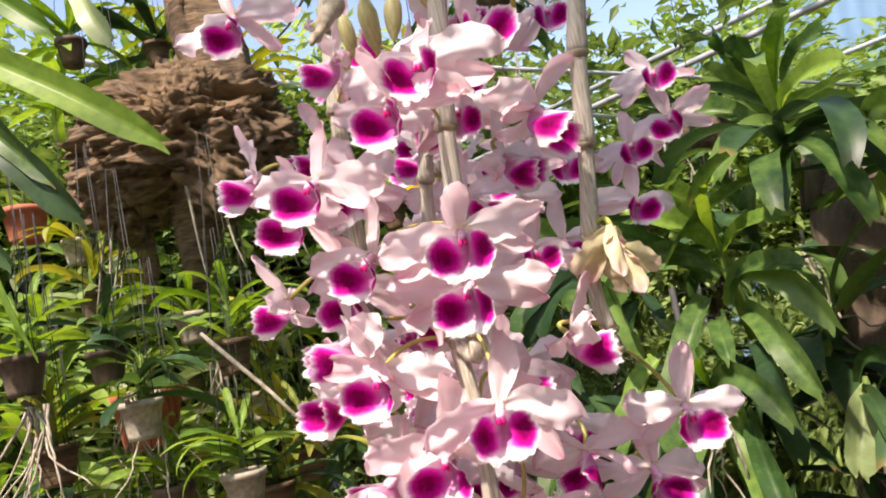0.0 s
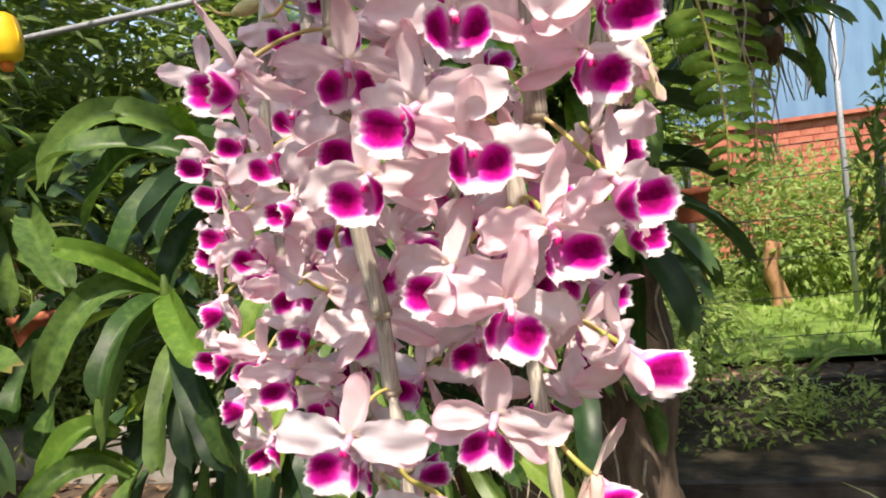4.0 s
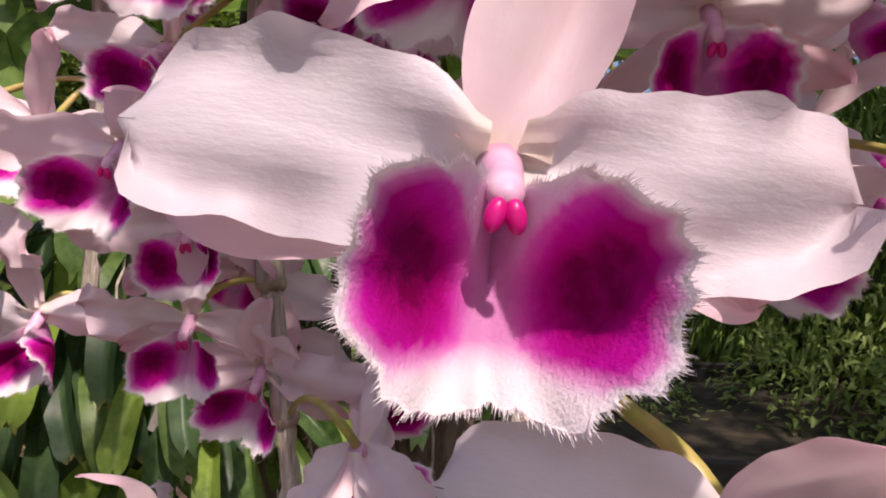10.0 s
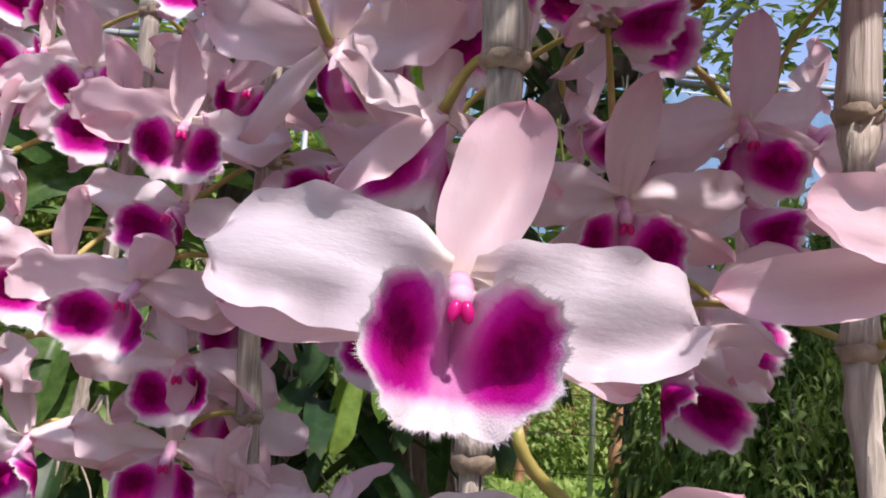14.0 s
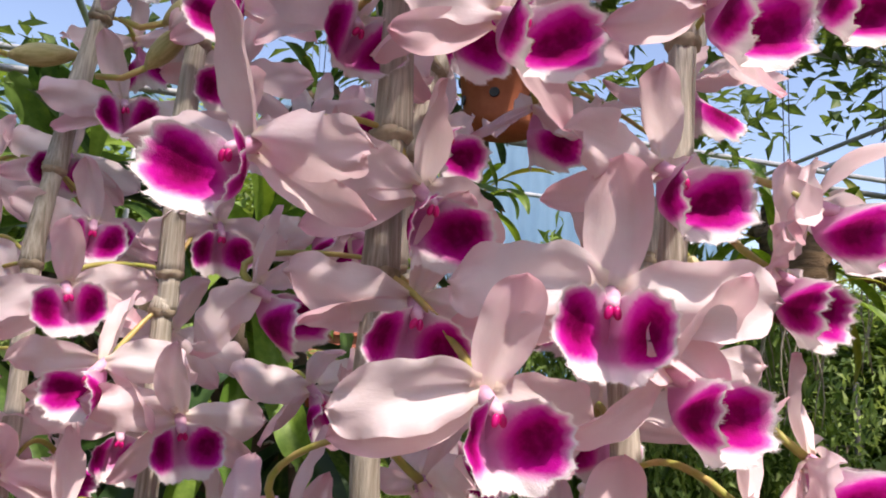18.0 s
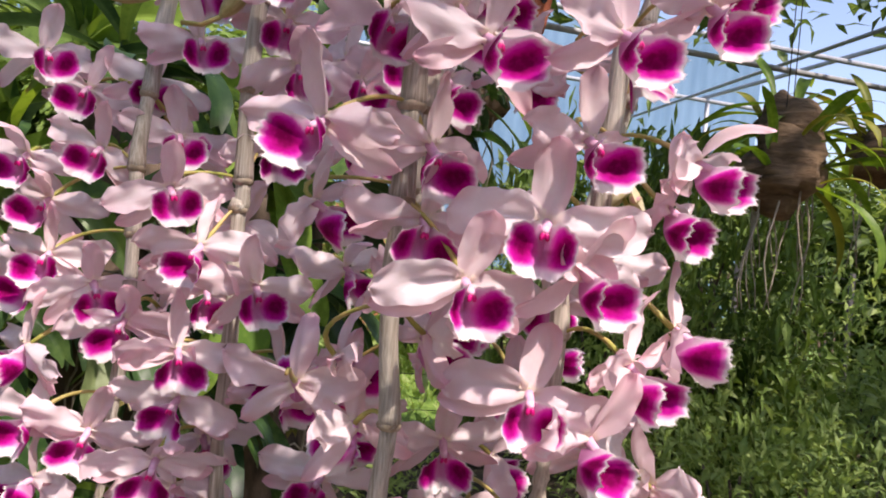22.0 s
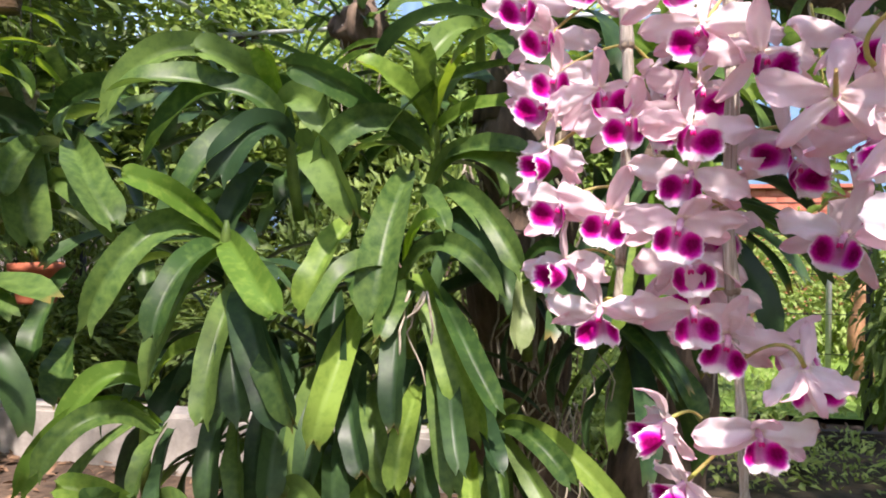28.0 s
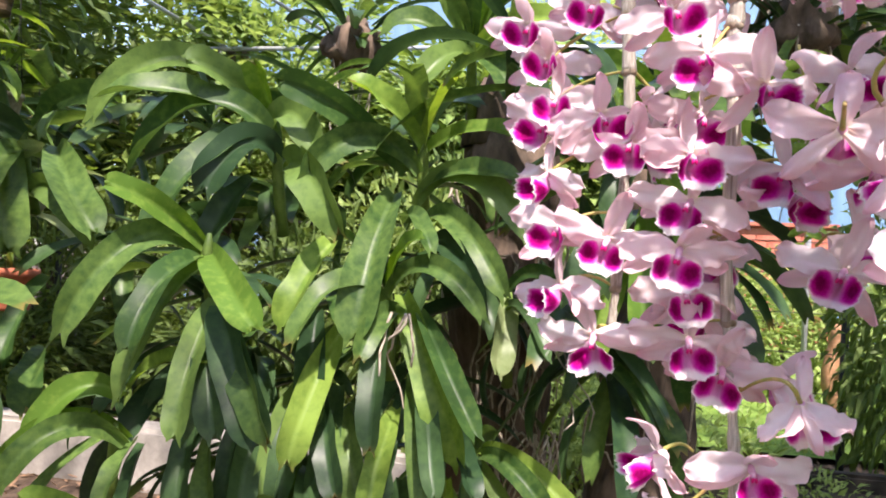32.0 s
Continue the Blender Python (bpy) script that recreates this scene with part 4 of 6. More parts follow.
def roots(x, y, z, n, drop, spread, seed, label="tangle of pale wiry hanging aerial roots"):
    e = thing("root_tangle", pose(x, y, z), label, "roots", "root tangles")
    r = random.Random(seed)
    for k in range(n):
        p = Vector((r.uniform(-spread, spread), r.uniform(-0.3, 0.3) * spread, 0))
        d = Vector((r.gauss(0, 0.35), r.gauss(0, 0.2), -1))
        pts = [p]
        for j in range(9):
            d = (d + Vector((r.gauss(0, 0.35), r.gauss(0, 0.25), -0.12))).normalized()
            pts.append(pts[-1] + d * drop / 9 * r.uniform(0.6, 1.1))
        put("root", mesh_of("root", *tube(pts, [0.0028 - 0.00018 * j for j in range(10)], 6), ROOTS), e)
    return e


CROWN = crown(-0.788, 1.200, 1.253, 0.00)
strap(CROWN, (-0.798, 1.220, 1.253), (-0.906, 1.063, 1.353), 0.050, 0.14, -10, 24, LEAF_BRIGHT)
strap(CROWN, (-0.795, 1.221, 1.253), (-0.616, 1.042, 1.129), 0.065, 0.06, 10, 71, LEAF_BRIGHT)
strap(CROWN, (-0.803, 1.230, 1.243), (-0.967, 1.054, 1.090), 0.060, 0.40, 25, 80)
strap(CROWN, (-0.800, 1.213, 1.232), (-0.829, 1.030, 1.082), 0.057, 0.22, 0, 3)
strap(CROWN, (-0.782, 1.222, 1.228), (-0.872, 1.080, 0.988), 0.057, 0.22, -10, 64)
strap(CROWN, (-0.774, 1.230, 1.177), (-0.760, 1.069, 0.942), 0.056, 0.06, 0, 41)
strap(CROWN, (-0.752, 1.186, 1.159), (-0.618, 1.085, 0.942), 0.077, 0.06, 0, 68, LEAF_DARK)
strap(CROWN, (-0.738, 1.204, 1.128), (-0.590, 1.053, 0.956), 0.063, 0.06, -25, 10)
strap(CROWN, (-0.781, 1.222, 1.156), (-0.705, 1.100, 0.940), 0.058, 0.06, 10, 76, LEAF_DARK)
CROWN = crown(-0.441, 1.360, 1.448, 0.00)
strap(CROWN, (-0.445, 1.375, 1.451), (-0.345, 1.198, 1.559), 0.044, 0.14, 40, 94, LEAF_BRIGHT)
strap(CROWN, (-0.445, 1.351, 1.468), (-0.554, 1.223, 1.558), 0.057, 0.14, -25, 12, LEAF_BRIGHT)
strap(CROWN, (-0.443, 1.369, 1.450), (-0.258, 1.273, 1.477), 0.044, 0.14, 25, 13, LEAF_BRIGHT)
strap(CROWN, (-0.444, 1.354, 1.417), (-0.639, 1.253, 1.379), 0.058, 0.40, 25, 15)
strap(CROWN, (-0.439, 1.358, 1.386), (-0.243, 1.243, 1.393), 0.042, 0.14, 10, 96)
strap(CROWN, (-0.451, 1.369, 1.355), (-0.220, 1.251, 1.283), 0.052, 0.40, -10, 28)
strap(CROWN, (-0.428, 1.369, 1.334), (-0.256, 1.230, 1.188), 0.053, 0.22, -10, 98)
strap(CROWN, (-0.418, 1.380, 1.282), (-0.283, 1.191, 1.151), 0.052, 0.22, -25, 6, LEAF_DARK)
strap(CROWN, (-0.495, 1.365, 1.376), (-0.511, 1.194, 1.101), 0.081, 0.06, 0, 97)
strap(CROWN, (-0.480, 1.389, 1.421), (-0.680, 1.202, 1.552), 0.062, 0.14, 25, 72)
strap(CROWN, (-0.440, 1.374, 1.492), (-0.439, 1.196, 1.580), 0.049, 0.14, 10, 88)
strap(CROWN, (-0.473, 1.373, 1.323), (-0.383, 1.205, 1.259), 0.038, 0.22, 25, 11)
CROWN = crown(-0.483, 1.300, 1.186, 0.00)
strap(CROWN, (-0.478, 1.281, 1.187), (-0.286, 1.179, 1.152), 0.042, 0.40, 0, 96)
strap(CROWN, (-0.479, 1.301, 1.206), (-0.387, 1.130, 1.284), 0.037, 0.14, 10, 18, LEAF_BRIGHT)
strap(CROWN, (-0.456, 1.318, 1.186), (-0.315, 1.206, 0.906), 0.072, 0.06, -25, 89, LEAF_BRIGHT)
strap(CROWN, (-0.415, 1.280, 1.159), (-0.283, 1.139, 0.972), 0.045, 0.06, 10, 14)
strap(CROWN, (-0.602, 1.323, 1.276), (-0.650, 1.227, 1.111), 0.078, 0.06, -25, 17, LEAF_BRIGHT)
strap(CROWN, (-0.491, 1.292, 1.175), (-0.609, 1.151, 1.091), 0.058, 0.40, -25, 20)
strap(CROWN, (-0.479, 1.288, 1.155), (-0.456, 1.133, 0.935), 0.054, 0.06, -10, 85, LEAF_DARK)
strap(CROWN, (-0.462, 1.305, 1.155), (-0.494, 1.168, 1.077), 0.047, 0.22, 25, 91)
strap(CROWN, (-0.562, 1.317, 1.129), (-0.613, 1.172, 0.887), 0.062, 0.06, 25, 34, LEAF_BRIGHT)
strap(CROWN, (-0.617, 1.310, 1.148), (-0.590, 1.218, 0.943), 0.061, 0.06, 10, 79, LEAF_DARK)
strap(CROWN, (-0.426, 1.301, 1.044), (-0.364, 1.184, 0.818), 0.053, 0.06, 0, 58)
strap(CROWN, (-0.410, 1.324, 1.062), (-0.346, 1.132, 0.872), 0.045, 0.06, 10, 9, LEAF_DARK)
CROWN = crown(-0.727, 1.340, 1.447, 0.00)
strap(CROWN, (-0.731, 1.322, 1.476), (-0.982, 1.244, 1.382), 0.085, 0.40, -25, 11)
strap(CROWN, (-0.744, 1.353, 1.471), (-0.900, 1.181, 1.255), 0.075, 0.22, -10, 86)
strap(CROWN, (-0.696, 1.324, 1.423), (-0.544, 1.212, 1.279), 0.082, 0.22, -25, 85)
strap(CROWN, (-0.720, 1.339, 1.436), (-0.814, 1.216, 1.344), 0.075, 0.40, 10, 68, LEAF_DARK)
strap(CROWN, (-0.782, 1.355, 1.548), (-0.879, 1.247, 1.599), 0.068, 0.14, -10, 83)
strap(CROWN, (-0.763, 1.341, 1.502), (-1.021, 1.195, 1.519), 0.069, 0.14, -25, 67)
strap(CROWN, (-0.737, 1.336, 1.490), (-0.617, 1.261, 1.435), 0.067, 0.40, 0, 47)
strap(CROWN, (-0.747, 1.358, 1.515), (-0.755, 1.270, 1.611), 0.051, 0.14, 10, 95, LEAF_BRIGHT)
strap(CROWN, (-0.796, 1.358, 1.549), (-1.062, 1.236, 1.476), 0.064, 0.40, 10, 64)
strap(CROWN, (-0.776, 1.347, 1.394), (-0.829, 1.267, 1.248), 0.066, 0.06, 0, 48, LEAF_DARK)
CROWN = crown(-1.339, 1.400, 1.472, 0.00)
strap(CROWN, (-1.378, 1.429, 1.476), (-1.288, 1.317, 1.218), 0.099, 0.06, 40, 84)
strap(CROWN, (-1.250, 1.395, 1.458), (-1.033, 1.238, 1.263), 0.084, 0.06, 40, 13)
strap(CROWN, (-1.314, 1.387, 1.445), (-1.322, 1.266, 1.326), 0.066, 0.22, 40, 6)
strap(CROWN, (-1.331, 1.391, 1.482), (-1.405, 1.312, 1.506), 0.084, 0.14, 25, 71, LEAF_DARK)
strap(CROWN, (-1.370, 1.410, 1.498), (-1.304, 1.288, 1.635), 0.070, 0.14, 25, 2)
strap(CROWN, (-1.330, 1.423, 1.363), (-1.089, 1.326, 1.242), 0.065, 0.22, -25, 81)
strap(CROWN, (-1.266, 1.415, 1.176), (-1.230, 1.243, 0.994), 0.069, 0.06, -10, 83)
strap(CROWN, (-1.277, 1.428, 1.022), (-1.159, 1.236, 0.920), 0.070, 0.06, 25, 93)
strap(CROWN, (-1.319, 1.411, 1.498), (-1.063, 1.325, 1.548), 0.058, 0.14, -25, 89)
strap(CROWN, (-1.380, 1.395, 1.397), (-1.393, 1.266, 1.209), 0.062, 0.06, 40, 79)
strap(CROWN, (-1.252, 1.417, 1.571), (-1.170, 1.230, 1.615), 0.050, 0.14, 10, 95)
CROWN = crown(-0.978, 1.240, 0.895, 0.05)
strap(CROWN, (-0.962, 1.262, 0.891), (-1.157, 1.120, 0.774), 0.056, 0.40, 25, 9, LEAF_BRIGHT)
strap(CROWN, (-0.955, 1.242, 0.885), (-1.087, 1.081, 0.829), 0.052, 0.40, 10, 16)
strap(CROWN, (-0.954, 1.222, 0.977), (-1.095, 1.149, 0.868), 0.059, 0.40, 0, 76, LEAF_BRIGHT)
strap(CROWN, (-0.952, 1.267, 0.885), (-0.930, 1.133, 0.789), 0.049, 0.06, -10, 69)
strap(CROWN, (-0.932, 1.265, 0.882), (-0.849, 1.079, 0.737), 0.053, 0.06, -25, 70, LEAF_DARK)
strap(CROWN, (-0.973, 1.270, 0.979), (-0.729, 1.143, 1.065), 0.040, 0.14, 25, 91, LEAF_BRIGHT)
CROWN = crown(-0.938, 1.180, 0.736, 0.04)
strap(CROWN, (-0.925, 1.164, 0.753), (-1.052, 1.084, 0.820), 0.054, 0.14, -10, 69, LEAF_BRIGHT)
strap(CROWN, (-0.955, 1.188, 0.731), (-1.079, 1.084, 0.680), 0.054, 0.40, 0, 60, LEAF_BRIGHT)
strap(CROWN, (-0.926, 1.171, 0.735), (-0.933, 1.059, 0.694), 0.055, 0.22, 10, 72)
strap(CROWN, (-0.914, 1.179, 0.739), (-0.773, 1.076, 0.748), 0.045, 0.40, 25, 25)
strap(CROWN, (-0.950, 1.180, 0.750), (-0.947, 1.020, 0.824), 0.042, 0.14, 25, 83)
strap(CROWN, (-0.915, 1.210, 0.712), (-0.803, 1.041, 0.719), 0.045, 0.06, 40, 42, LEAF_DARK)
CROWN = crown(-0.635, 1.340, 1.002, 0.00)
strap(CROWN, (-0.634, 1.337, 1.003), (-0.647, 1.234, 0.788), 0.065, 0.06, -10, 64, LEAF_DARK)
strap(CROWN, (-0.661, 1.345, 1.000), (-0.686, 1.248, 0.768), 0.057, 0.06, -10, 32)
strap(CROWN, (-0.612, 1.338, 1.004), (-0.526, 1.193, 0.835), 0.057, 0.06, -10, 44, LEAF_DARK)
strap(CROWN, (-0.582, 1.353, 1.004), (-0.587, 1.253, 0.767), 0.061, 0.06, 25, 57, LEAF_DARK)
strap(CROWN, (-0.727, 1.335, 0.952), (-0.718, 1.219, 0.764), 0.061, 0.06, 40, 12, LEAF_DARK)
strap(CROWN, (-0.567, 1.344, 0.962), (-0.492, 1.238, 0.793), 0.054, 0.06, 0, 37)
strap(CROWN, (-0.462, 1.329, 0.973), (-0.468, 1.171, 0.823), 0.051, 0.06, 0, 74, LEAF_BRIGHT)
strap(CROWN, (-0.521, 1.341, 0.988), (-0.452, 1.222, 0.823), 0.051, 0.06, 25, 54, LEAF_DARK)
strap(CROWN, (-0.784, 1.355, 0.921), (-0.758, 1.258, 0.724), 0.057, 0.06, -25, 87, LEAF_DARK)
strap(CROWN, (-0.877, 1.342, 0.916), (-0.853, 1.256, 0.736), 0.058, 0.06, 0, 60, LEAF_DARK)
strap(CROWN, (-0.841, 1.345, 0.883), (-0.757, 1.208, 0.731), 0.053, 0.06, -10, 49)
CROWN = crown(-0.548, 1.300, 0.799, 0.00)
strap(CROWN, (-0.526, 1.299, 0.791), (-0.572, 1.185, 0.700), 0.061, 0.22, 25, 96, LEAF_BRIGHT)
strap(CROWN, (-0.546, 1.293, 0.791), (-0.439, 1.227, 0.691), 0.053, 0.06, 0, 36)
strap(CROWN, (-0.709, 1.302, 0.776), (-0.573, 1.217, 0.729), 0.062, 0.22, 40, 72)
strap(CROWN, (-0.354, 1.281, 0.867), (-0.324, 1.138, 0.743), 0.044, 0.06, 0, 47, LEAF_BRIGHT)
strap(CROWN, (-0.318, 1.313, 0.883), (-0.267, 1.190, 0.748), 0.046, 0.06, -25, 44)
strap(CROWN, (-0.440, 1.298, 0.854), (-0.400, 1.142, 0.750), 0.049, 0.06, 40, 18, LEAF_DARK)
strap(CROWN, (-0.479, 1.288, 0.789), (-0.447, 1.179, 0.709), 0.047, 0.06, 0, 43, LEAF_BRIGHT)
strap(CROWN, (-0.617, 1.298, 0.859), (-0.556, 1.139, 0.751), 0.054, 0.06, 40, 32, LEAF_DARK)
strap(CROWN, (-0.739, 1.319, 0.705), (-0.578, 1.144, 0.746), 0.051, 0.40, 0, 54)
strap(CROWN, (-0.823, 1.315, 0.720), (-0.796, 1.177, 0.664), 0.056, 0.06, -25, 65)
strap(CROWN, (-0.341, 1.312, 0.944), (-0.286, 1.153, 0.872), 0.043, 0.06, 40, 81, LEAF_DARK)
CROWN = crown(-0.321, 1.450, 0.882, 0.00)
strap(CROWN, (-0.327, 1.459, 0.879), (-0.059, 1.374, 0.702), 0.050, 0.22, 10, 13, LEAF_BRIGHT)
strap(CROWN, (-0.333, 1.460, 0.876), (-0.271, 1.322, 0.948), 0.031, 0.14, -25, 11)
strap(CROWN, (-0.312, 1.431, 0.876), (-0.174, 1.353, 0.792), 0.048, 0.22, 10, 59)
strap(CROWN, (-0.319, 1.444, 0.861), (-0.180, 1.334, 0.702), 0.044, 0.06, -10, 65)
strap(CROWN, (-0.326, 1.448, 0.870), (-0.330, 1.303, 0.811), 0.042, 0.06, 40, 4, LEAF_DARK)
CROWN = crown(-0.273, 1.420, 1.168, 0.00)
strap(CROWN, (-0.272, 1.433, 1.178), (-0.280, 1.329, 1.044), 0.058, 0.06, 40, 92, LEAF_PALE)
strap(CROWN, (-0.279, 1.408, 1.190), (-0.162, 1.333, 1.197), 0.031, 0.40, -10, 35)
strap(CROWN, (-0.273, 1.417, 1.168), (-0.185, 1.280, 1.082), 0.036, 0.22, 40, 69, LEAF_DARK)
CROWN = crown(-0.398, 1.620, 1.731, 0.00)
strap(CROWN, (-0.398, 1.627, 1.744), (-0.386, 1.502, 1.885), 0.058, 0.14, 0, 81)
strap(CROWN, (-0.388, 1.623, 1.752), (-0.277, 1.516, 1.883), 0.057, 0.14, -10, 14, LEAF_BRIGHT)
strap(CROWN, (-0.407, 1.627, 1.734), (-0.471, 1.495, 1.835), 0.059, 0.14, 10, 92)
strap(CROWN, (-0.387, 1.621, 1.727), (-0.198, 1.496, 1.744), 0.054, 0.14, 0, 21, LEAF_BRIGHT)
strap(CROWN, (-0.398, 1.606, 1.705), (-0.494, 1.500, 1.598), 0.065, 0.22, 0, 64)
strap(CROWN, (-0.404, 1.648, 1.710), (-0.272, 1.524, 1.567), 0.064, 0.22, 0, 61)
strap(CROWN, (-0.383, 1.618, 1.713), (-0.179, 1.482, 1.640), 0.053, 0.14, -25, 5)
strap(CROWN, (-0.413, 1.601, 1.685), (-0.585, 1.545, 1.728), 0.061, 0.40, -10, 76)
strap(CROWN, (-0.428, 1.641, 1.807), (-0.407, 1.452, 1.887), 0.050, 0.14, -25, 26)
strap(CROWN, (-0.369, 1.637, 1.783), (-0.229, 1.518, 1.816), 0.049, 0.14, 10, 29)
CROWN = crown(-0.009, 1.400, 1.575, 0.00)
strap(CROWN, (-0.008, 1.410, 1.586), (-0.034, 1.302, 1.717), 0.046, 0.14, -10, 39, LEAF_BRIGHT)
strap(CROWN, (0.000, 1.397, 1.593), (0.077, 1.323, 1.744), 0.045, 0.14, -25, 82, LEAF_BRIGHT)
strap(CROWN, (-0.015, 1.397, 1.566), (-0.129, 1.290, 1.605), 0.050, 0.14, 10, 23, LEAF_BRIGHT)
strap(CROWN, (-0.008, 1.427, 1.577), (0.141, 1.278, 1.614), 0.044, 0.14, 10, 19, LEAF_BRIGHT)
strap(CROWN, (-0.006, 1.389, 1.553), (0.129, 1.312, 1.478), 0.055, 0.40, -25, 21, LEAF_BRIGHT)
strap(CROWN, (-0.016, 1.381, 1.545), (-0.135, 1.266, 1.439), 0.058, 0.22, 10, 32, LEAF_BRIGHT)
strap(CROWN, (-0.005, 1.408, 1.524), (0.030, 1.281, 1.327), 0.063, 0.06, 0, 54, LEAF_BRIGHT)
strap(CROWN, (-0.038, 1.427, 1.522), (-0.092, 1.316, 1.324), 0.066, 0.06, -25, 78, LEAF_DARK)
strap(CROWN, (-0.008, 1.428, 1.423), (0.083, 1.277, 1.215), 0.061, 0.06, -10, 47, LEAF_BRIGHT)
strap(CROWN, (-0.071, 1.403, 1.374), (-0.159, 1.317, 1.177), 0.062, 0.06, -25, 97, LEAF_DARK)
strap(CROWN, (-0.022, 1.388, 1.367), (-0.032, 1.286, 1.135), 0.065, 0.06, 0, 96, LEAF_BRIGHT)
strap(CROWN, (-0.066, 1.395, 1.293), (-0.121, 1.323, 1.076), 0.062, 0.06, 40, 47, LEAF_BRIGHT)
CROWN = crown(-0.686, 0.180, 1.770)
strap(CROWN, (-0.677, 0.182, 1.807), (-0.482, 0.363, 1.635), 0.038, 0.10, 10, 30, LEAF_BRIGHT)
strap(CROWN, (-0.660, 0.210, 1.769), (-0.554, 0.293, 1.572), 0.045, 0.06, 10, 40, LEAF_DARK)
strap(CROWN, (-0.685, 0.204, 1.656), (-0.620, 0.244, 1.437), 0.016, 0.25, 10, 40, LEAF_BRIGHT)
strap(CROWN, (-0.556, 0.309, 1.873), (-0.496, 0.324, 1.753), 0.031, 0.02, 10, 30, LEAF_PALE)
strap(CROWN, (-0.673, 0.199, 1.746), (-0.565, 0.272, 1.615), 0.027, 0.10, 10, 20, LEAF)
strap(CROWN, (-0.638, 0.215, 1.869), (-0.534, 0.276, 1.776), 0.029, 0.10, 10, 40, LEAF_BRIGHT)
strap(CROWN, (-0.698, 0.185, 1.673), (-0.615, 0.231, 1.536), 0.031, 0.10, 10, 0, LEAF_DARK)
roots(-1.235, 0.544, 1.399, 16, 0.30, 0.07, 1)
roots(-1.202, 0.351, 1.401, 12, 0.26, 0.05, 2)
roots(-1.279, 0.717, 1.432, 10, 0.22, 0.05, 3)
roots(-0.269, 1.550, 1.185, 14, 0.35, 0.07, 4)
roots(-0.245, 1.550, 0.901, 12, 0.35, 0.07, 5)
roots(-0.442, 1.220, 1.161, 4, 0.22, 0.03, 6)
put('dry_twig', mesh_of('dry_twig', *tube(((-0.9925, 0.5767, 1.4737), (-0.9816, 0.5942, 1.4482), (-0.9184, 0.6548, 1.3515), (-0.8591, 0.7126, 1.2465)), (0.003, 0.0042, 0.0038, 0.0032), 7), ROOTS))
tagged(bpy.data.objects['dry_twig'], 'thin pale dry twig hanging among the plants', 'twig')


# ---- shrubs and trees round about ----
def ball_place(rx, rz, hollow=0.55):
    def f(r):
        while True:
            v = Vector((r.uniform(-1, 1), r.uniform(-1, 1), r.uniform(-1, 1)))
            if hollow < v.length < 1 and noise.noise(v * 2.3 + Vector((rx, rz, 7))) > -0.22:
                break
        return Vector((v.x * rx, v.y * rx, v.z * rz)), v.normalized()
    return f


CROWNS = []
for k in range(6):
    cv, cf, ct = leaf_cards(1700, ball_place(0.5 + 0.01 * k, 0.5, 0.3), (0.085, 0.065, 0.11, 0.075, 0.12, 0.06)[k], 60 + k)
    # LEAF_SUN crowns are the same foliage with sunlight in the colour.
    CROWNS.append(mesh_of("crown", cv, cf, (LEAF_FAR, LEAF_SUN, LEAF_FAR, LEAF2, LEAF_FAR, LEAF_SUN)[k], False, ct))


def stems(e, h, spread, n, rad, seed, material=BARK):
    r = random.Random(seed)
    for i in range(n):
        a = r.uniform(0, 6.28)
        tx, ty = spread * math.cos(a) * r.random(), spread * math.sin(a) * r.random()
        pts = [Vector((tx * t * t + 0.02 * math.sin(5 * t + i), ty * t * t, h * t)) for t in (0, 0.25, 0.5, 0.75, 1)]
        sv, sf = tube(pts, [rad * (1 - 0.6 * t) for t in (0, 0.25, 0.5, 0.75, 1)], 7)
        put("branch" if i else "trunk", mesh_of("branch", sv, sf, material), e)


def shrub(x, y, r, h, k, seed, label="leafy green garden shrub rooted in the earth", lift=0.0):
    e = thing("shrub", pose(x, y, ground_height(x, y) - 0.02), label, "shrub", "background shrubs")
    stems(e, h * 0.7, r * 0.7, 4, 0.014, seed)
    put("crown", CROWNS[k % 6], e, pose(0, 0, h * 0.5 + lift, 0, 0, seed * 47 % 360) @ Matrix.Diagonal((2 * r, 2 * r, h * 1.05, 1)))
    return e


def tree(x, y, h, r, k, seed, low=0.35, label="garden tree with a tapered trunk and a loose leafy crown"):
    e = thing("tree", pose(x, y, ground_height(x, y) - 0.03), label, "tree", "background trees")
    stems(e, h * 0.8, r * 0.7, 6, 0.05 + 0.012 * h, seed)
    rr = random.Random(seed)
    for i in range(5):
        s = r * rr.uniform(0.9, 1.35)
        m = pose(rr.uniform(-.6, .6) * r, rr.uniform(-.6, .6) * r, h * (low + (1 - low) * (i + 0.5) / 5), 0, 0, rr.uniform(0, 360)) @ Matrix.Diagonal((s * 1.6, s * 1.6, s * 1.1, 1))
        put("crown", CROWNS[(k + i) % 6], e, m)
    return e


for i, (x, y, r, h, k) in enumerate(SHRUBS):
    shrub(x, y, r, h, k, 20 + i)
for i, (x, y, h, r, k) in enumerate(TREES):
    tree(x, y, h, r, k, 70 + i)

# ---- greenhouse frame, wires, fence ----
def rod(name, a, b, rad, material, parent=None, sides=10):
    o = Vector(a)
    rv, rf = tube([(0, 0, 0), (Vector(b) - o) * 0.5, Vector(b) - o], [rad] * 3, sides)
    return put(name, mesh_of(name, rv, rf, material), parent, pose(*a))


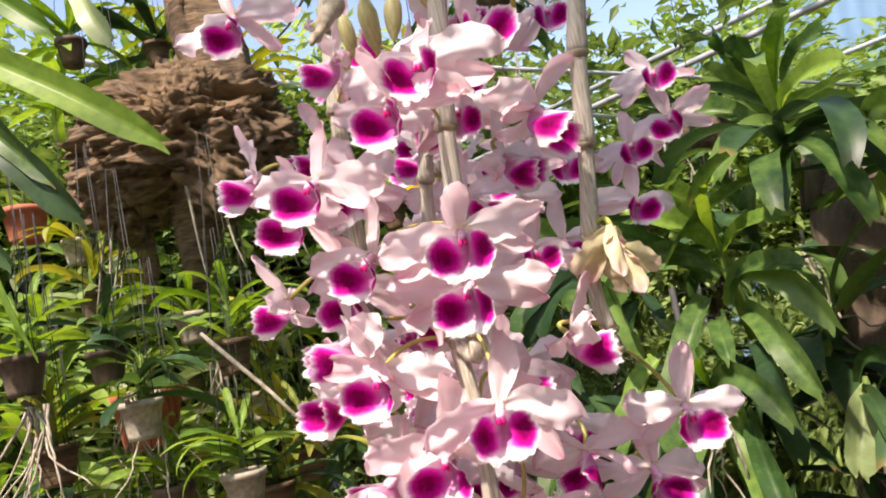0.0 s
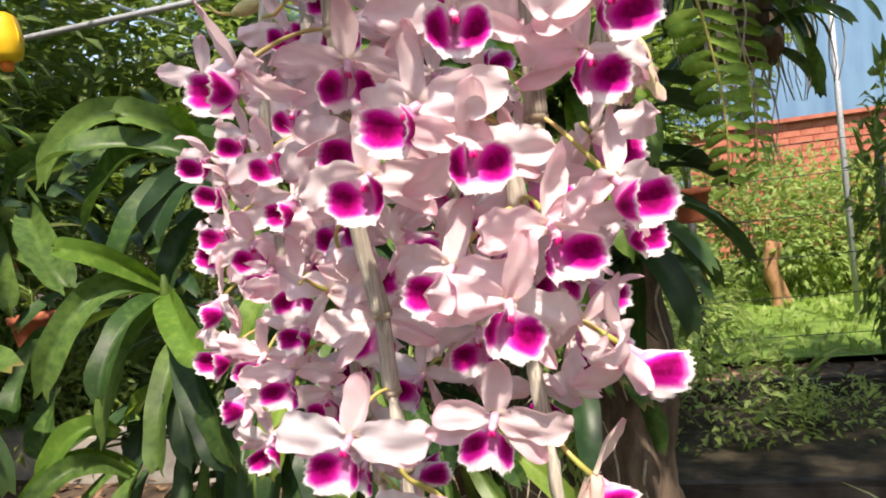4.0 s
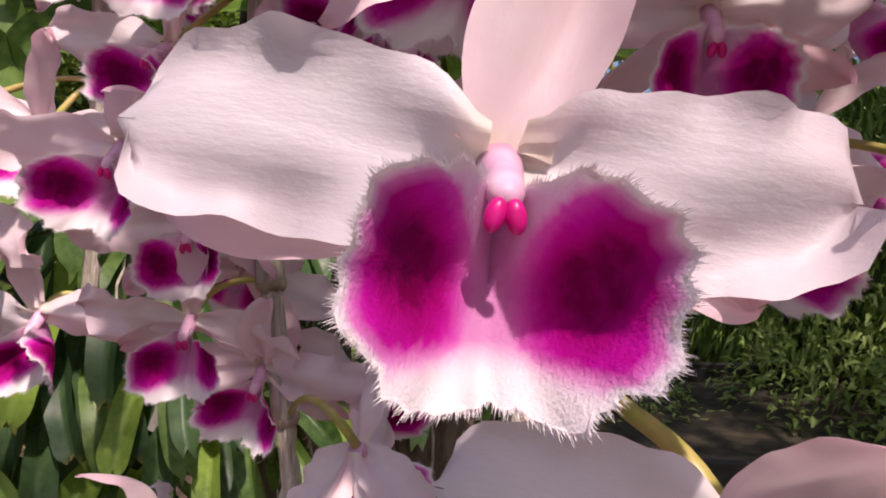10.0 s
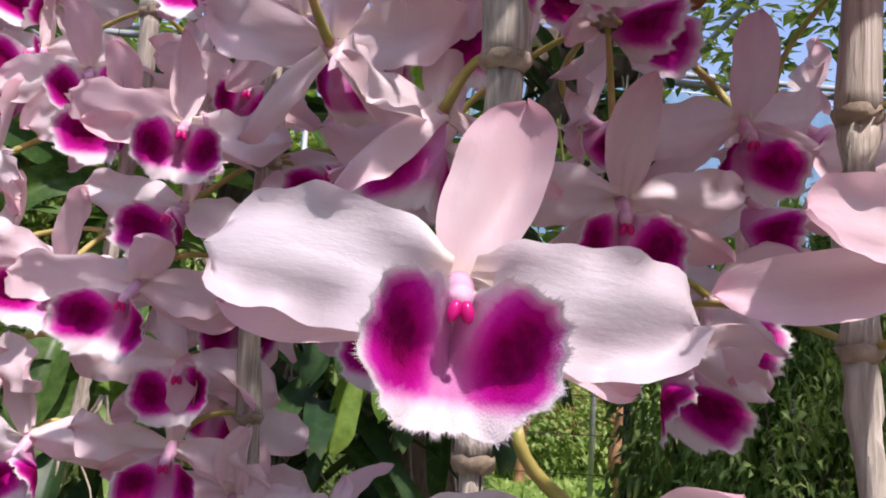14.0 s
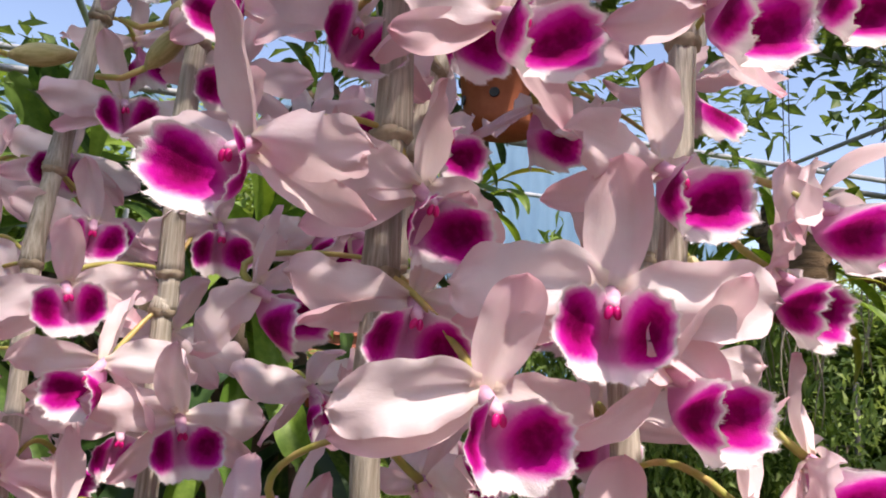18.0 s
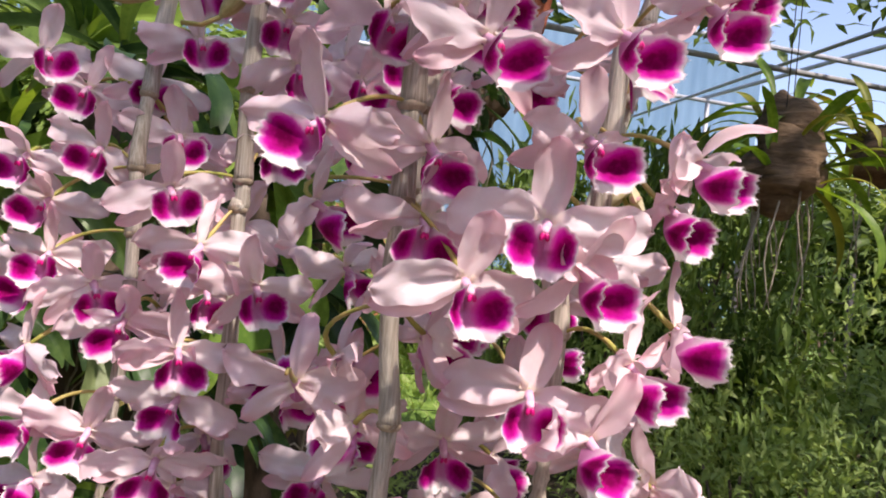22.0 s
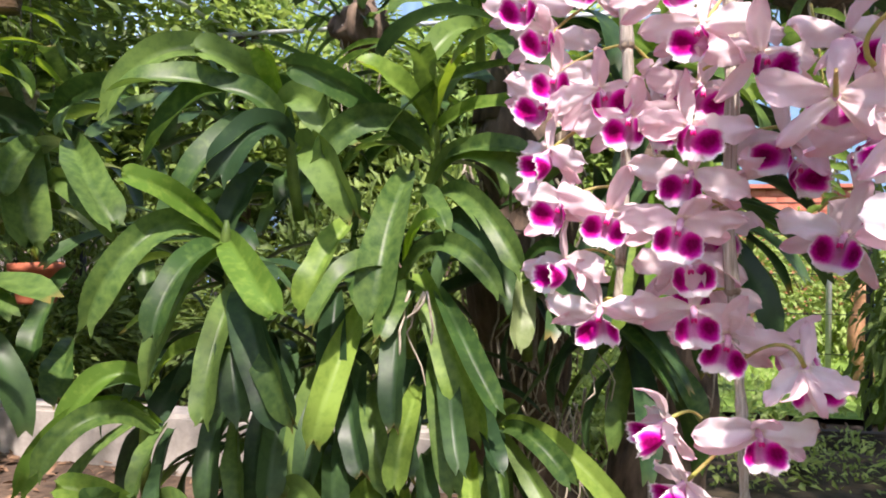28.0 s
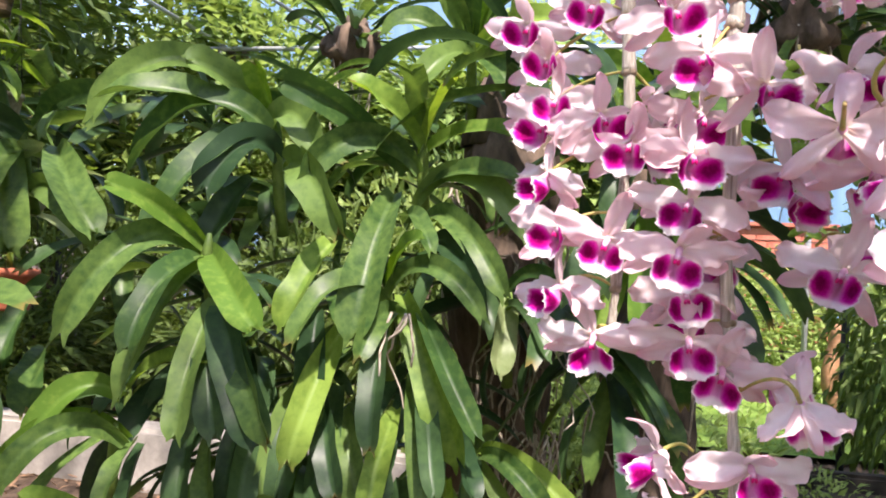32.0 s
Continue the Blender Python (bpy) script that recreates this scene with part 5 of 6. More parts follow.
HOUSE = thing("shade_house_frame", pose(0, 0, 0), "galvanised steel pipe frame of an open shade house", "frame")
for x in (-3.4, -0.9, 1.6, 4.1):
    for y in (6.2,):
        rod("post", (x, y, -0.05), (x, y, 3.0), 0.022, STEEL, HOUSE)
for y in (0.4, 2.9, 4.5, 6.2):
    rod("purlin", (-6, y, 3.02), (6, y, 3.02), 0.02, STEEL, HOUSE)
for x in (-3.4, -0.9, 1.6, 4.1):
    rod("rafter", (x, -2.5, 3.06), (x, 6.3, 3.06), 0.018, STEEL, HOUSE)
for x in (-2.2, 0.35, 2.8):
    rod("rafter", (x, 2.0, 2.65), (x + 0.5, 6.2, 2.75), 0.012, STEEL, HOUSE)
rod("rail", (-6, 2.92, 2.35), (6, 2.92, 2.35), 0.014, STEEL, HOUSE)
FENCE = thing("wire_fence", pose(0, 5.0, 0), "dark post and wire fence in front of the lawn", "fence")
for i in range(9):
    rod("post", (-4 + 1.1 * i, 0, -0.05), (-4 + 1.1 * i, 0, 1.5), 0.024, WIRE, FENCE, 8)
for z in (0.25, 0.5, 0.75, 1.0, 1.25, 1.45):
    rod("wire", (-4.1, 0.03, z), (4.9, 0.03, z), 0.003, WIRE, FENCE, 5)

# ---- far blue sheet, added in place of the pale sky ----
SKY_SHEET = thing("blue_sky_sheet", pose(0, 13.2, 0), "tall light blue corrugated sheet standing in for pale sky behind the garden wall", "shed")
sx = [-8.0 + 0.05 * i for i in range(361)]
put("corrugated_sheet", mesh_of("corrugated_sheet", [(x, 0.009 * math.sin(x * 25) + d, z) for d in (0.0,) for x in sx for z in (0.0, 2.0, 4.0, 6.2)], [f[::-1] for f in grid_faces(361, 4)], SKY_BLUE), SKY_SHEET)
put("shed_frame", mesh_of("shed_frame", *tube([(-8.0, 0.1, 6.2), (1, 0.1, 6.2), (10.0, 0.1, 6.2)], [0.06] * 3, 8), STEEL), SKY_SHEET)
for x in (-8.0, -3.5, 1.0, 5.5, 10.0):
    put("shed_post", mesh_of("shed_post", *tube([(x, 0.12, -0.05), (x, 0.12, 3.0), (x, 0.12, 6.2)], [0.06] * 3, 8), STEEL), SKY_SHEET)

# ---- boundary wall ----
W = thing("boundary_wall", pose(4.4, 11.2, 0), "low red brick boundary wall with a coping", "wall")
slab("footing", -3.6, -1.0, 0, 0.22, -0.1, 0.06, CONCRETE, 0.02, W, 0.004)
FIRST = slab("brick", -0.145, 0.145, -0.05, 0.05, -0.046, 0.046, REDROOF, 0.006, W, 0.002)
FIRST.matrix_basis = pose(-3.45, 0.1, 0.11)
for row in range(18):
    for c in range(8):
        if row or c:
            put("brick", FIRST.data, W, pose(-3.45 + 0.302 * c + (0.15 if row % 2 else 0), 0.1, 0.11 + 0.1 * row))
slab("coping", -3.6, -1.0, -0.03, 0.25, 1.868, 1.93, REDROOF, 0.012, W, 0.003)
slab("backing", -3.6, -1.0, 0.06, 0.2, 0.061, 1.867, REDROOF, 0.004, W, 0.0)


# ---- hanging pots and baskets ----
def hang_wires(e, r, z0, z1, n=3):
    for i in range(n):
        a = 2 * math.pi * i / n + 0.4
        rod("hanger_wire", (r * math.cos(a), r * math.sin(a), z0), (0.01 * math.cos(a), 0.01 * math.sin(a), z1), 0.0009, WIRE, e, 5)


def pot(x, y, z, r, h, material, label, holes=False, hang=0.0, category="flower pot", rim=True):
    e = thing("flower_pot", pose(x, y, z), label, category, "pots")
    prof = [(r * 0.02, 0.0), (r * 0.70, 0.0), (r * 0.74, 0.01), (r * 0.95, h * 0.82)]
    prof += [(r * 1.05, h * 0.83), (r * 1.06, h), (r * 0.97, h), (r * 0.93, h * 0.82)] if rim else [(r, h), (r * 0.95, h)]
    prof += [(r * 0.88, h * 0.7), (r * 0.02, h * 0.68)]
    pv, pf = lathe(prof, 24)
    put("body", mesh_of("body", pv, pf, material, True), e)
    if holes:
        for i in range(12):
            a, zz = 2 * math.pi * (i % 6) / 6 + 0.5 * (i // 6), h * (0.3 + 0.3 * (i // 6))
            rr = r * (0.72 + 0.23 * zz / (h * 0.82))
            hv, hf = tube([(0, 0.0, 0), (0, -0.002, 0)], [r * 0.11, r * 0.10], 12)
            put("drain_hole", mesh_of("drain_hole", hv, hf, BLACKPL, False), e, pose(rr * math.cos(a), rr * math.sin(a), zz, 0, 0, math.degrees(a) + 90), "dark round aeration hole")
    if hang:
        hang_wires(e, r * 0.95, h * 0.95, hang)
    return e


# ---- leaf canopy added over the frame to cast shade ----
def canopy_place(r):
    while True:
        x, y = r.uniform(-3.4, 3.4), r.uniform(-3.0, 4.6)
        if (y < 0.3 and x < 0.0 and not (y > -0.65 and -0.6 < x and r.random() < 0.75)) or (y < 1.1 and x < 1.2 and r.random() < 0.85) or (x < -0.9 and r.random() < 0.5):
            continue
        if noise.noise(Vector((x * 1.5, y * 1.5, 4))) > 0.02 or r.random() < 0.10:
            break
    return Vector((x, y, 2.95 + r.uniform(-0.12, 0.2))), Vector((r.gauss(0, 1), r.gauss(0, 1), 0.1))


V = thing("shade_canopy", pose(0, 0, 0), "green leaf canopy added over the shade house frame to cast dappled shade", "vine")
vv, vf, vt = leaf_cards(4200, canopy_place, 0.125, 77, 0.15)
put("foliage", mesh_of("foliage", vv, vf, LEAF_FAR, False, vt), V)
for k in range(9):
    r = random.Random(700 + k)
    pts = [Vector((-3.2 + 0.6 * j, -2.6 + 0.55 * k + 0.15 * math.sin(j + k), 3.0 + 0.03 * math.sin(j * 2 + k))) for j in range(11)]
    put("vine_stem", mesh_of("vine_stem", *tube(pts, [0.006] * 11, 6), BARK), V)


def lawn_place(r):
    x, y = r.uniform(-1.5, 9.0), r.uniform(5.2, 11.0)
    return Vector((x, y, ground_height(x, y) + 0.05)), Vector((0, 0, 2.0))


def shade_place(r):
    while True:
        x, y = r.uniform(0.40, 3.8), r.uniform(0.30, 3.0)
        if noise.noise(Vector((x * 1.8, y * 1.8, 9))) > -0.12:
            break
    return Vector((x, y, 3.05 + r.uniform(-0.15, 0.25))), Vector((r.gauss(0, 1), r.gauss(0, 1), 0.1))


def bunch(x0, x1, y0, y1):
    """An unseen bunch of leaves added on the frame to shade a patch of the plan."""
    return lambda r: (Vector((r.uniform(x0, x1), r.uniform(y0, y1), 3.0 + r.uniform(-0.06, 0.12))), Vector((r.gauss(0, 1), r.gauss(0, 1), 0.1)))


# Unseen leaf bunches added to shade chosen blooms and the lower leaves.
for n, patch, sd in ((84, (0.39, 0.85, -0.74, -0.35), 81), (80, (-0.60, 0.20, -0.45, -0.12), 82), (34, (0.12, 0.37, -0.64, -0.40), 83)):
    vv, vf, vt = leaf_cards(n, bunch(*patch), 0.12, sd, 0.15)
    put("foliage", mesh_of("foliage", vv, vf, LEAF_FAR, False, vt), V)
# Unseen leaves added to keep the trough and the ground behind dark.
vv, vf, vt = leaf_cards(5200, shade_place, 0.125, 78, 0.15)
put("foliage", mesh_of("foliage", vv, vf, LEAF_FAR, False, vt), V)
for x, y, h in ((1.95, 6.6, 1.9), (2.55, 6.9, 1.7), (1.2, 7.2, 1.6)):
    e = thing("sunlit_stump", pose(x, y, 0), "sunlit orange-brown bare stump beyond the fence", "stump", "stumps")
    put("trunk", mesh_of("trunk", *bark_tube([(0.03 * math.sin(i), 0, 0.1 * i - 0.05) for i in range(int(h * 5.5))], [0.085 - 0.003 * i for i in range(int(h * 5.5))], 16, x, 0.02), TERRABARK), e)

lv, lf, lt = leaf_cards(5000, lawn_place, 0.10, 15, 0.3)
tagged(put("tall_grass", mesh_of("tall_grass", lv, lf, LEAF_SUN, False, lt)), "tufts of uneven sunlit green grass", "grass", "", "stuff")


def gnarled(name, sx, sy, sz, seed, material, rough, grain=9.0, sub=6):
    """A torn, fibrous mass of wood: ridges that run along the grain, hollows and splinters."""
    bm = bmesh.new()
    bmesh.ops.create_icosphere(bm, subdivisions=sub, radius=1.0)
    for v in bm.verts:
        c = v.co.copy()
        w = Vector((c.x * 1.2, c.y * 1.2, c.z * 1.2)) + noise.noise_vector(c * 1.7) * 0.55
        ridge = 1 - abs(noise.noise(Vector((w.x * grain * 0.30, w.y * grain * 0.5, w.z * grain + seed)))) * 2
        fine = noise.noise(Vector((w.x * grain * 0.9, w.y * grain * 1.6, w.z * grain * 3.2 + seed)))
        big = noise.noise(c * 1.3 + Vector((seed, 0, 0)))
        hole = min(0.0, noise.noise(c * 3.1 + Vector((0, seed, 4)))) * 1.3
        v.co = Vector((c.x * sx, c.y * sy, c.z * sz)) * (1 + rough * (0.55 * big + 0.42 * ridge + 0.22 * fine + 0.55 * hole))
    me = bpy.data.meshes.new(name)
    bm.to_mesh(me)
    bm.free()
    me.materials.append(material)
    me.polygons.foreach_set("use_smooth", [True] * len(me.polygons))
    return me


def lumpy(name, r, seed, material, squash=(1, 1, 1), rough=0.35, sub=4):
    bm = bmesh.new()
    bmesh.ops.create_icosphere(bm, subdivisions=sub, radius=1.0)
    for v in bm.verts:
        n1 = noise.noise(v.co * 1.6 + Vector((seed, 0, 0))) + 0.5 * noise.noise(v.co * 4 + Vector((0, seed, 0))) + 0.25 * noise.noise(Vector((v.co.x * 11, v.co.y * 11, v.co.z * 3 + seed)))
        v.co = Vector((v.co.x * squash[0], v.co.y * squash[1], v.co.z * squash[2])) * r * (1 + rough * n1)
    me = bpy.data.meshes.new(name)
    bm.to_mesh(me)
    bm.free()
    me.materials.append(material)
    me.polygons.foreach_set("use_smooth", [True] * len(me.polygons))
    return me


# Bright and pale blades with sunlight put into their colour.
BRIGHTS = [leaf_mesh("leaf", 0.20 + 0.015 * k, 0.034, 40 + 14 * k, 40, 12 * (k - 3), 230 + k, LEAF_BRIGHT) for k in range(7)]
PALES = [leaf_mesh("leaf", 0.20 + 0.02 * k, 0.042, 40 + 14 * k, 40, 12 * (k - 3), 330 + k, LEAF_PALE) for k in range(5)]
YELLOWISH = [leaf_mesh("leaf", 0.22 + 0.02 * k, 0.03, 50 + 20 * k, 45, 15 * (k - 2), 170 + k, LEAF_YEL) for k in range(5)]

# driftwood stump hung up with roots
x, y, z = DRIFT
D = thing("driftwood_stump", pose(x, y, z, 0, 0, 35), "gnarled brown driftwood stump with roots hung from the frame", "driftwood")
put("stump", gnarled("stump", 0.24, 0.17, 0.15, 3.0, DRIFTWOOD, 0.55), D)
put("knot", gnarled("knot", 0.11, 0.10, 0.12, 8.0, DRIFTWOOD, 0.6, 7.0, 5), D, pose(-0.15, -0.02, -0.06))
put("knot", gnarled("knot", 0.12, 0.09, 0.10, 12.0, DRIFTWOOD, 0.6, 7.0, 5), D, pose(0.13, -0.05, -0.10, 0, 40, 0))
put("upper_limb", mesh_of("upper_limb", *bark_tube([(0.08 + 0.02 * math.sin(i), 0.02, 0.05 + 0.06 * i) for i in range(14)], [0.085 - 0.003 * i for i in range(14)], 40, 9, 0.030), DRIFTWOOD), D)
put("lower_limb", mesh_of("lower_limb", *bark_tube([(0.02 - 0.004 * i, 0.0, -0.08 - 0.03 * i) for i in range(10)], [0.075 - 0.006 * i for i in range(10)], 20, 5, 0.014), DRIFTWOOD), D)
put("tail_limb", mesh_of("tail_limb", *tube([(-0.13, 0, -0.06), (-0.16, 0.01, -0.16), (-0.15, 0.02, -0.28), (-0.17, 0.02, -0.36)], [0.035, 0.026, 0.02, 0.008], 10), DRIFTWOOD), D)
rod("hanger_wire", (0.0, 0.0, 0.1), (0.0, 0.0, 3.02 - z), 0.002, WIRE, D, 5)
for k in range(14):
    r = random.Random(k)
    a = r.uniform(0, 6.28)
    pts = [Vector((0.17 * math.cos(a) * (1 + 0.1 * j), 0.12 * math.sin(a), -0.04 - 0.045 * j + 0.02 * math.sin(j + k))) for j in range(8)]
    put("root", mesh_of("root", *tube(pts, [0.005 - 0.0005 * j for j in range(8)], 6), ROOTS), D)

# yellow hanging lantern
x, y, z = LANTERN
L = thing("yellow_lantern", pose(x, y, z), "small yellow plastic hanging ornament with an orange foot", "ornament")
put("shell", mesh_of("shell", *lathe([(0.001, 0.052), (0.014, 0.052), (0.026, 0.044), (0.031, 0.03), (0.034, 0.012), (0.034, -0.008), (0.031, -0.026), (0.026, -0.036), (0.012, -0.04), (0.001, -0.04)], 22), YELLOW), L)
put("foot", mesh_of("foot", *lathe([(0.001, -0.039), (0.012, -0.039), (0.013, -0.048), (0.009, -0.056), (0.001, -0.057)], 14), ORANGE), L, None, "orange foot")
for i in range(6):
    a = 2 * math.pi * i / 6
    put("rib", mesh_of("rib", *tube([(0.027 * math.cos(a), 0.027 * math.sin(a), 0.044), (0.0355 * math.cos(a), 0.0355 * math.sin(a), 0.005), (0.027 * math.cos(a), 0.027 * math.sin(a), -0.036)], [0.0015, 0.0018, 0.0015], 5), YELLOW), L)
rod("hanger_wire", (0, 0, 0.05), (0, 0, 3.02 - z), 0.0012, WIRE, L, 5)

# slatted hanging basket with a yellowing plant
x, y, z = BASKET
B2 = thing("hanging_basket", pose(x, y, z), "black slatted hanging basket holding a yellow-green orchid", "basket")
put("liner", mesh_of("liner", *lathe([(0.001, 0.0), (0.05, 0.0), (0.07, 0.1), (0.062, 0.1), (0.045, 0.01), (0.001, 0.012)], 20), SOIL), B2)
for i in range(18):
    a = 2 * math.pi * i / 18
    put("slat", mesh_of("slat", *tube([(0.053 * math.cos(a), 0.053 * math.sin(a), -0.005), (0.075 * math.cos(a), 0.075 * math.sin(a), 0.1)], [0.004, 0.004], 6), BLACKPL), B2)
for r, h in ((0.055, 0.0), (0.077, 0.1)):
    n = 24
    put("rim", mesh_of("rim", *tube([(r * math.cos(2 * math.pi * i / n), r * math.sin(2 * math.pi * i / n), h) for i in range(n + 1)], [0.004] * (n + 1), 6), BLACKPL), B2)
hang_wires(B2, 0.077, 0.1, 0.7)
shoot(x, y, z + 0.2, 13, 0.85, -90, 360, 31, 5, "yellow-green strap-leaved orchid growing in a hanging basket", YELLOWISH)

# clay pot with holes behind the canes
pot(*CLAYPOT, 0.062, 0.115, TERRACOTTA, "orange terracotta orchid pot with round holes hanging behind the canes", True, 1.2)
x, y, z = CLAYPOT
shoot(x, y, z + 0.2, 10, 0.6, -90, 360, 33, 5, "dark green strap-leaved orchid in a hanging clay pot")

for i, (x, y, z) in enumerate(REDPOTS):
    pot(x, y, z, 0.075, 0.12, TERRACOTTA, "red clay pot hanging on wires among the plants", False, 2.9 - z)
    shoot(x, y, z + 0.2, 11, 0.62, -90, 360, 140 + i, 0, "thin-leaved green plant in a red clay pot", THIN)
x, y, z = LEDGEPOT
pot(x, y, z, 0.105, 0.17, TERRACOTTA, "clay pot standing on the earth beside a concrete ledge", False, 0.0)
shoot(x, y, z + 0.30, 24, 1.5, -90, 360, 44, -25, "spiky upright grass-like plant in a clay pot", THIN, 0.14)

# orchid plants in hanging pots on the other side
for i, (x, y, z, s) in enumerate(HUNG):
    pot(x, y, z - 0.14, 0.038, 0.07, (BARK, ROOTS, DRIFTWOOD)[i % 3], ("small brown fibre pot hanging on wires with a strap-leaved orchid", "small pale fibre pot hanging on wires with a strap-leaved orchid", "small dark wooden pot hanging on wires with a strap-leaved orchid")[i % 3], False, 0.5)
    shoot(x, y, z, 13, s, -60, 360, 260 + i, 0, "arching green strap-leaved orchid growing in a hanging pot", (LEAVES, BRIGHTS, YELLOWISH, BRIGHTS, THIN)[i % 5])

# Leaf tones of these shoots are lightened to stand for sunlight.
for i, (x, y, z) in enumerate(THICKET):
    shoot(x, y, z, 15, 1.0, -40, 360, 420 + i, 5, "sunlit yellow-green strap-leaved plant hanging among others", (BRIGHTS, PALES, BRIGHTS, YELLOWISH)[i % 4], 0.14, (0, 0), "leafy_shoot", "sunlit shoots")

# fern fronds hanging at the right
def frond(x, y, z, length, face, seed, pinna=0.05):
    r = random.Random(seed)
    e = thing("fern_frond", pose(x, y, z, 0, 0, face), "pale green hanging fern frond with paired leaflets", "fern", "fern fronds")
    pts = [Vector((0.10 * math.sin(t * 2.2) * length, 0, -length * t)) for t in [i / 14 for i in range(15)]]
    put("rachis", mesh_of("rachis", *tube(pts, [0.003 - 0.0001 * i for i in range(15)], 6), PEDICEL), e)
    for i in range(1, 15):
        w = pinna * (1 - 0.55 * i / 15) * 2.0
        for s in (-1, 1):
            put("leaflet", FERN_ME, e, Matrix.Translation(pts[i] + Vector((0, 0, 0.01 * s))) @ pose(0, 0, 0, 58 + r.uniform(-18, 18), 8 + r.uniform(-8, 14), 90 - s * 90 + r.uniform(-8, 8)) @ Matrix.Scale(w / 0.1, 4))
    return e


FERN_ME = leaf_mesh("leaflet", 0.10, 0.040, 25, 5, 10, 3, LEAF_BRIGHT, 6, 3)
for i, (x, y, z, ln, fc) in enumerate(FRONDS):
    frond(x, y, z, ln, fc, i, 0.036)

# hanging root clumps overhead at the right
for i, (x, y, z, s) in enumerate(CLUMPS):
    e = thing("hanging_plant", pose(x, y, z), "hanging mossy root clump with drooping green leaves", "plant", "hanging plants")
    put("root_ball", lumpy("root_ball", 0.07 * s, 5.0 + i, DRIFTWOOD if x > 0.5 else BARK, (1, 1, 1.1), 0.5, 3), e)
    rod("hanger_wire", (0, 0, 0.03), (0, 0, 3.02 - z), 0.0012, WIRE, e, 5)
    r = random.Random(300 + i)
    for k in range(22):
        a = r.uniform(0, 360)
        put("leaf", (BRIGHTS + YELLOWISH)[r.randrange(12)] if x > 0.5 else LEAVES[r.randrange(16)], e, pose(0, 0, r.uniform(-0.04, 0.07) * s, 0, 0, a) @ pose(0.05 * s, 0, 0, 0, r.uniform(-35, 60), 0) @ Matrix.Scale(s * r.uniform(0.5, 0.9), 4))
    for k in range(8):
        a = r.uniform(0, 6.28)
        pts = [Vector((0.05 * s * math.cos(a) + 0.015 * math.sin(j + k), 0.05 * s * math.sin(a), -0.05 * j)) for j in range(7)]
        put("root", mesh_of("root", *tube(pts, [0.003 - 0.0003 * j for j in range(7)], 5), ROOTS), e)

# grassy tuft low on the right
for i, (x, y, z) in enumerate(TUFTS):
    shoot(x, y, z, 22, 0.75, -90, 360, 200 + i, -20, "pale green spiky grass-like tuft", PALE, 0.06, (0, 0), "grass_tuft", "grass tufts")
    e = tagged(put("tuft_post", mesh_of("tuft_post", *bark_tube([(0, 0, 0.1 * j) for j in range(int((z - 0.02) / 0.1) + 1)], [0.05] * (int((z - 0.02) / 0.1) + 1), 12, 4, 0.006), BARK), None, pose(x, y, -0.02)), "short dark wooden post with a plant on top", "post")


# buds, dry bracts and a broken dry cane at the top
def bud(x, y, z, length, yaw, tilt, material, label, wide=0.42):
    e = thing("flower_bud", pose(x, y, z, tilt, 0, yaw), label, "bud", "buds")
    prof = [(0.0004, 0)] + [(length * wide * 0.5 * math.sin(math.pi * t) ** 0.8 * (1 - 0.35 * t), length * t) for t in (0.06, 0.15, 0.3, 0.45, 0.6, 0.75, 0.9)] + [(0.0004, length)]
    bv, bf = lathe(prof, 12)
    put("bud_body", mesh_of("bud_body", [(a * (1 + 0.1 * math.sin(9 * c / length)), b, c) for a, b, c in bv], bf, material), e)
    put("bud_stalk", mesh_of("bud_stalk", *tube([(0, 0, 0.001), (0, 0.004, -0.008), (0, 0.012, -0.014)], [0.0013, 0.0012, 0.0012], 6), PEDICEL), e)
    return e


for a in BUDS:
    bud(*a[:6], DRYBUD, "closed yellow-green orchid bud on a cane")
e = thing("dry_cane", pose(*DRYCANE[0]), "broken dry grey-brown cane stub", "dry stem")
dv = [Vector(p) - Vector(DRYCANE[0]) for p in DRYCANE]
put("shaft", mesh_of("shaft", *tube([dv[0].lerp(dv[-1], i / 12) + Vector((0.0007 * math.sin(i), 0, 0.0007 * math.cos(i * 1.7))) for i in range(13)], [0.0036 - 0.00024 * i + 0.0005 * ((i * 5) % 3) for i in range(13)], 12), CANE_DARK), e)


